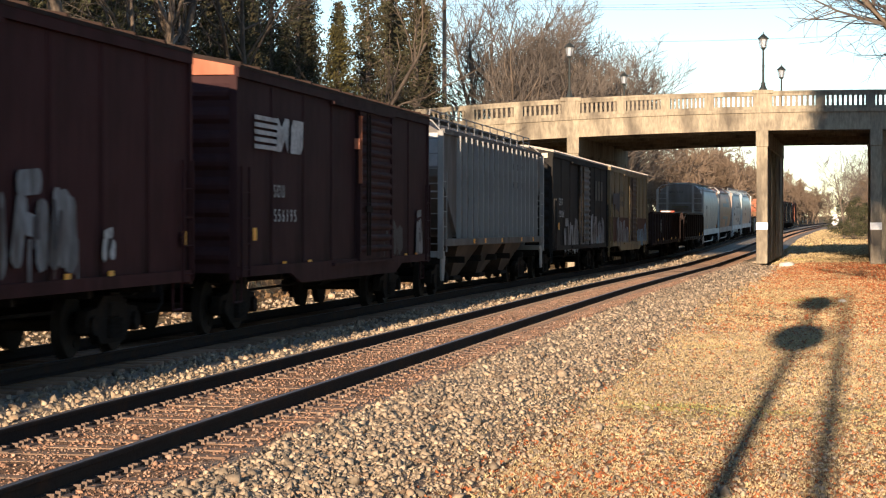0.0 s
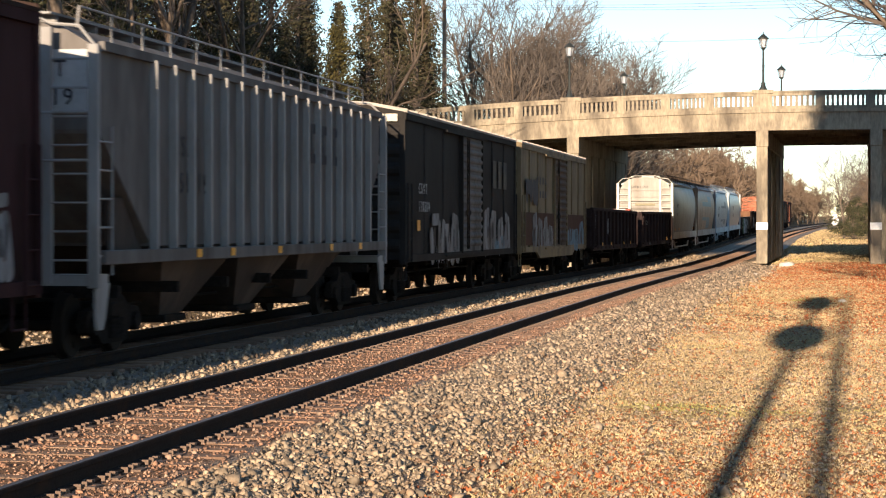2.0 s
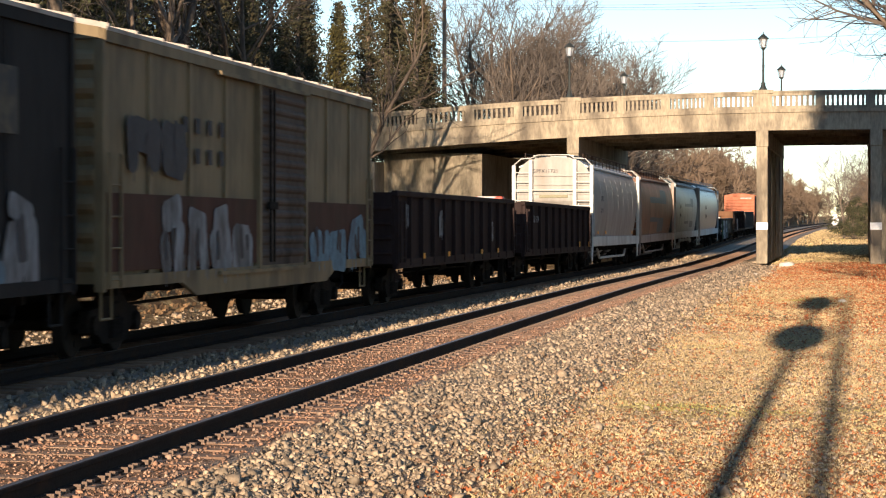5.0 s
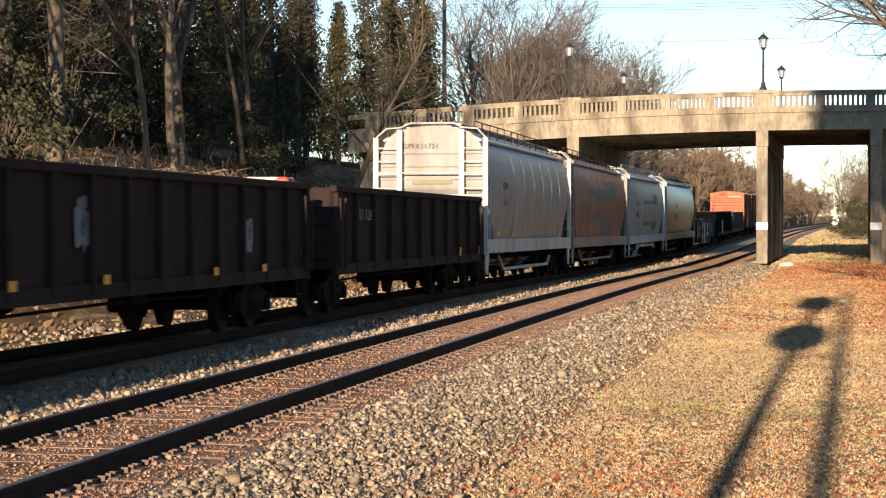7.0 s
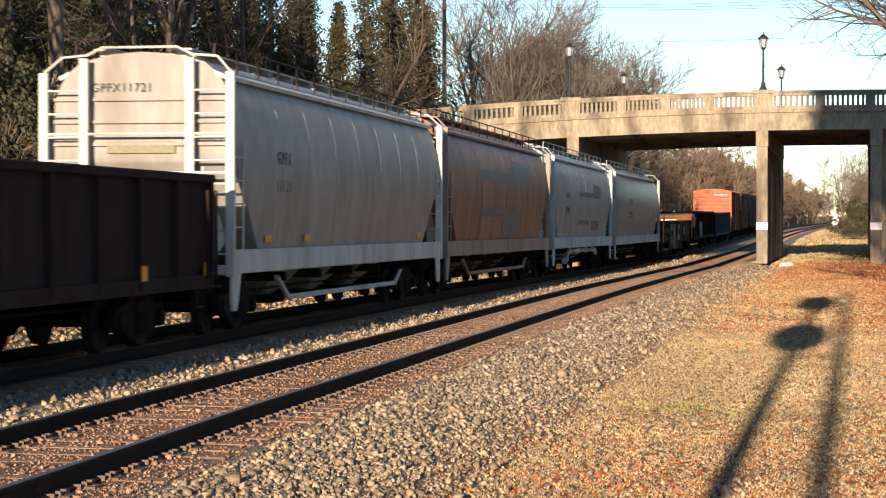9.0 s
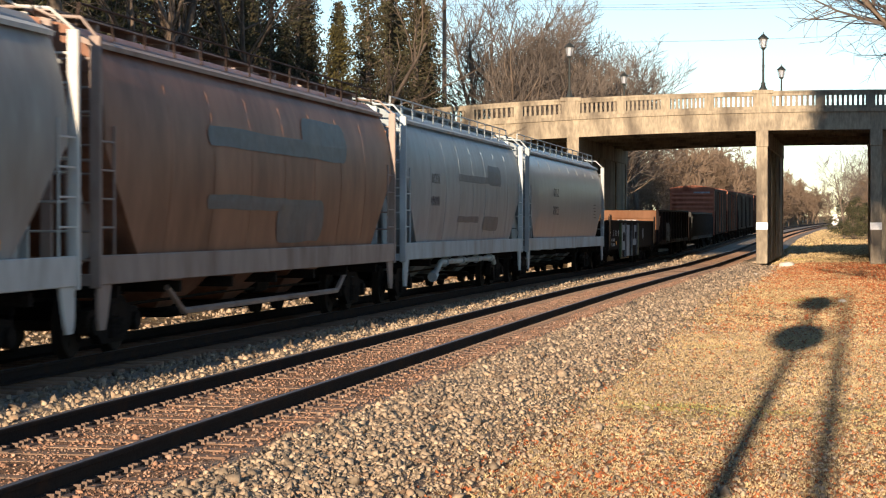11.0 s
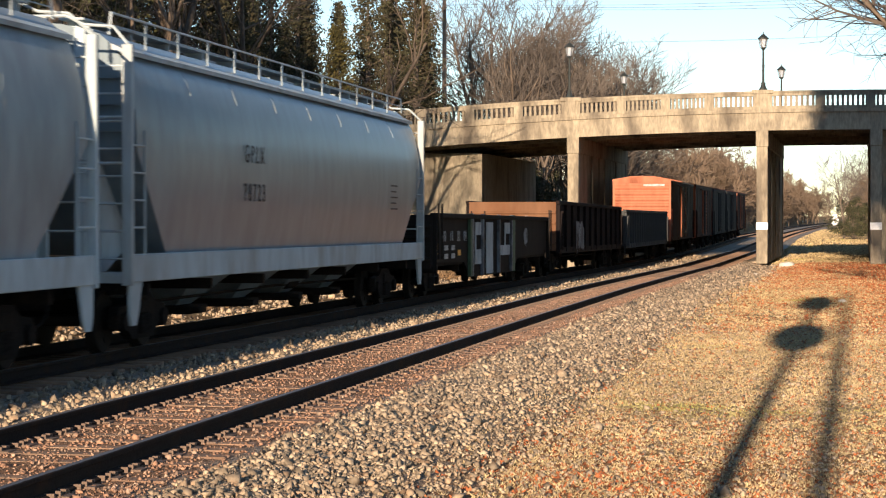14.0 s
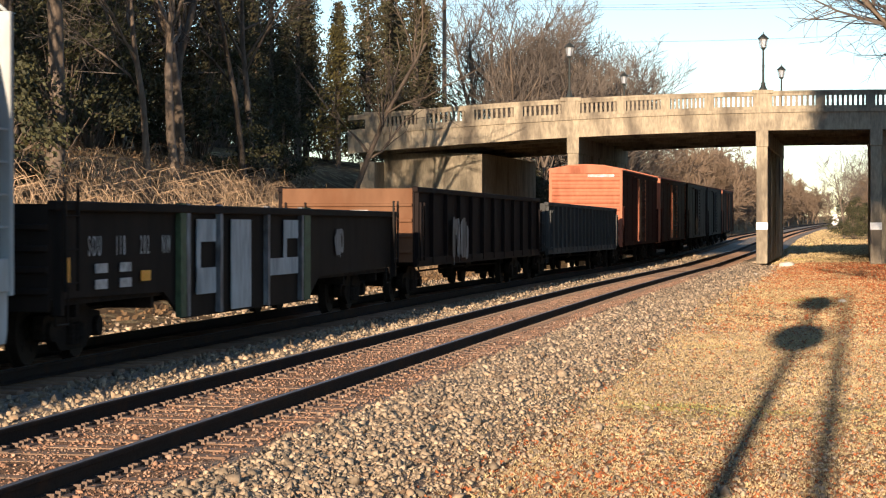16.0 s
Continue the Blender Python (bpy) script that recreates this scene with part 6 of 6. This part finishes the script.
    r, h = boxcar(-29.45, -12.9, "black boxcar with grey sprayed shapes and a ribbed door", black, weathered_roof, car_paint("grey_black_door", (0.17, 0.165, 0.155), (0.05, 0.045, 0.04)),
                  car_paint("black_pale_end", (0.03, 0.028, 0.026)), door=(-1.1, 1.9), panels=8, ends=7)
    side_text(r, "CSXT", -h + 1.5, 2.45, 0.33)
    side_text(r, "130204", -h + 1.5, 2.05, 0.33)
    add_reflector(r, -h + 1.5, 1.62, w=0.16, hgt=0.24)
    sprayed(r, -h + 2.9, -1.4, 0.95, 2.0, 31, GREY_PAINT, count=3)
    sprayed(r, 2.2, h - 1.2, 1.1, 2.1, 33, GREY_PAINT, count=4)
    sprayed(r, 4.2, 6.0, 1.1, 1.5, 35, BLUE_PAINT, -W - 0.076, count=2)
    for k in range(3):
        bm = bmesh.new()
        box(bm, 3.9 + k * 0.95, 4.5 + k * 0.95, -W - 0.072, -W - 0.066, 2.75, 3.5)
        part("emblem_block", bm, surface("faded_yellow", (0.085, 0.07, 0.04), 0.7, 0, 8, 0.4, (0.03, 0.03, 0.03), 2.5, 0.42, 0.58), r, "faded yellow block emblem")
    bm = bmesh.new()
    extrude(bm, [(-W + 0.1, 3.98), (W - 0.1, 3.98), (W - 0.1, 4.14), (-W + 0.1, 4.14)], 'x', -h - 0.074, -h - 0.07)
    part("end_band", bm, surface("cream_band", (0.6, 0.55, 0.42), 0.7, 0, 9, 0.2), r)
    end_text(r, "130204", -h - 0.08, 0.5, 4.0, 0.2, surface("orange_lettering", (0.7, 0.33, 0.05), 0.7))
    tan = car_paint("tan_car_paint", (0.23, 0.175, 0.10), (0.055, 0.042, 0.03), low=0.48, high=0.72)
    r, h = boxcar(-11.85, 4.35, "tan boxcar with a red lower band and sprayed shapes", tan, weathered_roof, car_paint("tan_brown_door", (0.12, 0.095, 0.078), (0.04, 0.03, 0.025)), tan, door=(-0.6, 2.4), panels=9, posts=True, belly=0.2, top=4.24)
    band = car_paint("dull_red_band", (0.10, 0.055, 0.042), (0.07, 0.055, 0.04))
    for a, b in ((-h + 0.1, -0.7), (2.5, h - 0.1)):
        bm = bmesh.new()
        box(bm, a, b, -W - 0.064, -W - 0.058, 1.15, 2.15)
        part("colour_band", bm, band, r, "dull red painted lower band")
    sprayed(r, -h + 2.2, -1.0, 1.05, 1.95, 41, GREY_PAINT, -W - 0.08, count=4)
    sprayed(r, 2.7, h - 0.6, 1.05, 1.9, 43, BLUE_PAINT, -W - 0.08, count=3)
    sprayed(r, -h + 0.9, -h + 3.6, 2.5, 3.4, 45, DARK_PAINT, -W - 0.08, count=2)
    for k in range(8):
        bm = bmesh.new()
        x = -h + 3.4 + (k % 4) * 0.62
        z = 3.05 if k > 3 else 2.62
        box(bm, x, x + 0.2, -W - 0.072, -W - 0.067, z, z + 0.22)
        part("dark_letter_bar", bm, DARK_PAINT, r)
    gon = car_paint("black_brown_gondola", (0.037, 0.026, 0.0245), (0.054, 0.041, 0.036))
    r, h = gondola(7.05, 24.2, "dark brown steel gondola with side posts", gon, top=2.38)
    for x, z in ((-h + 1.0, 1.75), (-h + 5.2, 1.5), (h - 4.2, 1.4)):
        sprayed(r, x, x + 0.5, z, z + 0.55, int(x * 10) + 60, GREY_PAINT, -W - 0.012, count=1)
    for x in (-h + 3.0, -h + 6.2, h - 6.0, h - 3.2):
        add_reflector(r, x, 1.0, -W - 0.075, 0.12, 0.12)
    bm = bmesh.new()
    box(bm, h - 0.45, h + 0.05, -1.3, -0.5, 2.44, 2.58, 0.03)
    part("end_marker", bm, surface("red_and_white_box", (0.66, 0.58, 0.54), 0.6, 0, 5, 0.1, (0.45, 0.08, 0.05), 3.0, 0.5, 0.54), r, "small red and white box on the end")
    r, h = gondola(26.3, 43.3, "black steel gondola with rusty top chord", gon, top=2.38, posts=11, load=1.9)
    side_text(r, "51 1241", -h + 2.2, 1.85, 0.3, None, -W - 0.012)
    add_reflector(r, h - 3.4, 1.0, -W - 0.075)
    add_reflector(r, h - 0.5, 1.0, -W - 0.075)
    dark_rail = car_paint("grimy_brown_rail", (0.07, 0.05, 0.042), (0.16, 0.12, 0.10))
    cream = car_paint("cream_hopper_paint", (0.325, 0.312, 0.288), (0.20, 0.165, 0.13), 0.45, 0.48, 0.8, 0.18)
    cream_trim = car_paint("cream_hopper_trim", (0.60, 0.60, 0.56), (0.36, 0.33, 0.28))
    r, h = covered_hopper(44.5, 62.7, "cream covered hopper with rounded sides and white end frame", cream, cream_trim, rail=dark_rail)
    end_text(r, "GPFX11721", -h + 0.25, 0.82, 3.82, 0.19, DARK_PAINT)
    side_text(r, "GPFX", -h + 2.6, 2.75, 0.30, DARK_PAINT, -1.582)
    side_text(r, "11721", -h + 2.6, 2.3, 0.30, DARK_PAINT, -1.56)
    bm = bmesh.new()
    box(bm, -h + 0.22, -h + 0.24, -0.55, 0.55, 2.86, 3.04)
    part("end_placard", bm, surface("olive_grey_placard", (0.25, 0.23, 0.15), 0.7), r)
    for x in (-h + 2.3, -h + 5.0, h - 2.6):
        add_reflector(r, x, 1.46, -1.49, 0.2, 0.12)
    rust = car_paint("rusty_tan_hopper", (0.29, 0.15, 0.095), (0.15, 0.072, 0.046), 0.45, 0.42, 0.7, 0.12)
    r, h = covered_hopper(63.5, 82.3, "rust-stained tan covered hopper with faded blue sprayed shapes", rust, car_paint("pale_brown_trim", (0.36, 0.29, 0.25), (0.2, 0.14, 0.11)), rail=dark_rail)
    faded = surface("faded_blue_stripe", (0.062, 0.09, 0.112), 0.5, 0, 5, 0.3, (0.14, 0.14, 0.14), 0.9, 0.5, 0.8)
    for x0, x1, z0, z1 in ((-4.6, 1.6, 2.92, 3.22), (1.3, 4.75, 2.90, 3.62), (-4.6, 0.2, 1.98, 2.2), (-0.4, 2.95, 1.45, 2.18)):
        round_patch(r, x0, x1, z0, z1, faded, 0.05, "faded blue painted shape")
    pale = car_paint("pale_blue_grey_hopper", (0.27, 0.32, 0.34), (0.17, 0.185, 0.19), 0.40, 0.52, 0.85, 0.12)
    pale_trim = car_paint("pale_hopper_trim", (0.46, 0.53, 0.55), (0.32, 0.30, 0.27))
    r, h = covered_hopper(83.5, 101.4, "pale blue-grey covered hopper with a long side pipe", pale, pale_trim, pipe=True)
    side_text(r, "ACFX", -h + 3.0, 2.72, 0.32, DARK_PAINT, -1.582)
    side_text(r, "49090", -h + 3.0, 2.2, 0.32, DARK_PAINT, -1.56)
    for x0, x1, z0, z1 in ((-2.2, 3.6, 2.84, 3.02), (2.4, 4.7, 2.82, 3.35), (-2.2, 1.0, 1.82, 1.98), (1.8, 4.4, 1.6, 1.98)):
        round_patch(r, x0, x1, z0, z1, faded, 0.05, "faded blue painted stripe")
    steel = car_paint("blue_grey_hopper", (0.19, 0.24, 0.268), (0.17, 0.20, 0.215), 0.30, 0.55, 0.95, 0.22)
    r, h = covered_hopper(102.8, 123.6, "smooth blue-grey covered hopper with a white end post", steel, pale_trim, bulge=0.07, bins=4, smooth_sheets=True)
    side_text(r, "GPLX", -h + 5.4, 2.72, 0.40, DARK_PAINT, -1.602)
    side_text(r, "78723", -h + 5.4, 2.12, 0.40, DARK_PAINT, -1.585)
    for k in range(5):
        bm = bmesh.new()
        box(bm, h - 3.9, h - 3.2 - (k % 2) * 0.15, -1.60, -1.596, 2.55 - k * 0.12, 2.58 - k * 0.12)
        part("small_print_bar", bm, DARK_PAINT, r)
    olive = car_paint("black_olive_gondola", (0.024, 0.021, 0.019), (0.036, 0.029, 0.024))
    r, h = gondola(125.0, 145.4, "black drop-belly gondola with large sprayed white blocks", olive, top=1.93, z0=0.72, posts=2, belly=(-4.9, 2.6, 0.42))
    green = surface("green_stripe", (0.06, 0.10, 0.05), 0.7, 0, 8, 0.3)
    for x, w2, mt in ((-5.15, 0.13, green), (-4.9, 0.09, GREY_PAINT), (-3.2, 0.07, GREY_PAINT), (-0.4, 0.07, GREY_PAINT), (1.9, 0.07, GREY_PAINT), (2.25, 0.22, green)):
        bm = bmesh.new()
        box(bm, x - w2, x + w2, -W - 0.06, -W + 0.02, 0.45, 2.05)
        part("side_rib", bm, mt, r, "painted upright rib")
    for x0, x1, z0, z1 in ((-4.35, -3.35, 1.5, 1.83), (-4.35, -3.35, 0.74, 1.12), (-4.35, -4.15, 0.74, 1.83), (-2.5, -1.35, 0.46, 1.83), (0.75, 1.75, 1.52, 1.83), (-0.2, 1.75, 0.92, 1.2), (0.75, 0.95, 1.2, 1.83)):
        bm = bmesh.new()
        box(bm, x0, x1, -W + 0.0, -W + 0.006 - 0.02, z0, z1)
        part("painted_block", bm, BLOCK_PAINT, r, "large pale sprayed block")
    for word, x in (("SOU", 1.25), ("118", 2.3), ("202", 3.3), ("NW", 4.25)):
        side_text(r, word, -h + x, 1.36, 0.36, None, -W + 0.01, 0.55)
    for k in range(4):
        bm = bmesh.new()
        box(bm, -h + 1.5 + (k % 2) * 0.95, -h + 1.95 + (k % 2) * 0.95, -W - 0.003, -W + 0.01, 1.14 - (k // 2) * 0.2, 1.26 - (k // 2) * 0.2)
        part("small_print_bar", bm, WHITE_PAINT, r)
    add_reflector(r, -h + 0.35, 1.05, -W - 0.003, 0.2, 0.3)
    add_reflector(r, -h + 3.5, 1.0, -W - 0.003, 0.2, 0.14)
    sprayed(r, 4.6, 5.4, 1.25, 1.75, 71, GREY_PAINT, -W - 0.004, count=1)
    # rusty brown lightened, so that the end's sunlight is in its colour
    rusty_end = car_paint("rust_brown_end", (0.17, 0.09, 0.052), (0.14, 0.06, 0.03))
    # the same car's sides, painted near black for their shade
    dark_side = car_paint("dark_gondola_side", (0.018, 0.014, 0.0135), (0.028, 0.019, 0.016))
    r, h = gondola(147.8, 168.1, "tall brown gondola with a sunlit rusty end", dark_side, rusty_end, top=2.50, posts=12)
    sprayed(r, -h + 4.2, -h + 6.6, 1.0, 2.1, 81, GREY_PAINT, -W - 0.1, count=2)
    bm = bmesh.new()
    box(bm, -h - 0.13, -h - 0.125, -0.5, 0.5, 1.98, 2.08)
    part("end_number_bar", bm, WHITE_PAINT, r)
    r, h = gondola(170.1, 191.2, "dark grey open hopper car with close ribs", car_paint("grey_green_hopper", (0.07, 0.073, 0.073), (0.03, 0.03, 0.028)), top=2.42, posts=20, name="open_hopper", load=2.15)
    # shaded copy of that red, near black to put the side's shade into it
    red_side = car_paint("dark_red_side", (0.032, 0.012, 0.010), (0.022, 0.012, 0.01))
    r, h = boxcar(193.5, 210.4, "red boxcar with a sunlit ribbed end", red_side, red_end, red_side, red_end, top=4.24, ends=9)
    bm = bmesh.new()
    box(bm, -h - 0.078, -h - 0.073, -1.25, -0.1, 3.9, 4.02)
    part("end_number_bar", bm, WHITE_PAINT, r)
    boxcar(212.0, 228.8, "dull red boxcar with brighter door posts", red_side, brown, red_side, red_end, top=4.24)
    boxcar(230.4, 247.2, "black boxcar with grey sprayed shapes", black, brown, black, black, top=4.24)
    boxcar(248.8, 265.6, "dark boxcar with a rusty roof", black, brown, black, black, top=4.24)
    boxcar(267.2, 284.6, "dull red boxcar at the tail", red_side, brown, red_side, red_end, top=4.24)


build_train()


def train_place(s8, t):
    t = min(t, 15.967)
    return s8 - 12.562 * (t - 8) - 0.0129 * (t - 8) ** 2


def motions():
    for ob, mid, half in CARS:
        rows = []
        for t in [i * 0.5 for i in range(32)] + [15.75, 15.9, 16.0]:
            s = train_place(mid, t)
            a, b = on_line(s - half, 0), on_line(s + half, 0)
            d = b - a
            c = (a + b) / 2
            rows.append((t, pose(c.x, c.y, c.z, 0, -math.degrees(math.atan2(d.z, d.xy.length)), math.degrees(math.atan2(d.y, d.x)))))
        walk(ob, rows)
    # wheels roll; all front and all rear wheelsets share their turning
    turned = {}
    for ws, dx in WHEELSETS:
        if dx not in turned:
            rows = []
            for i in range(0, 241):
                t = i / 15
                gone = train_place(0, 0) - train_place(0, t)
                rows.append((t, pose(dx, 0, 0.43) @ Matrix.Rotation(-gone / 0.43, 4, 'Y')))
            walk(ws, rows)
            turned[dx] = ws.animation_data
        else:
            ws.rotation_mode = "QUATERNION"
            ad = ws.animation_data_create()
            ad.action = turned[dx].action
            ad.action_slot = turned[dx].action_slot


motions()
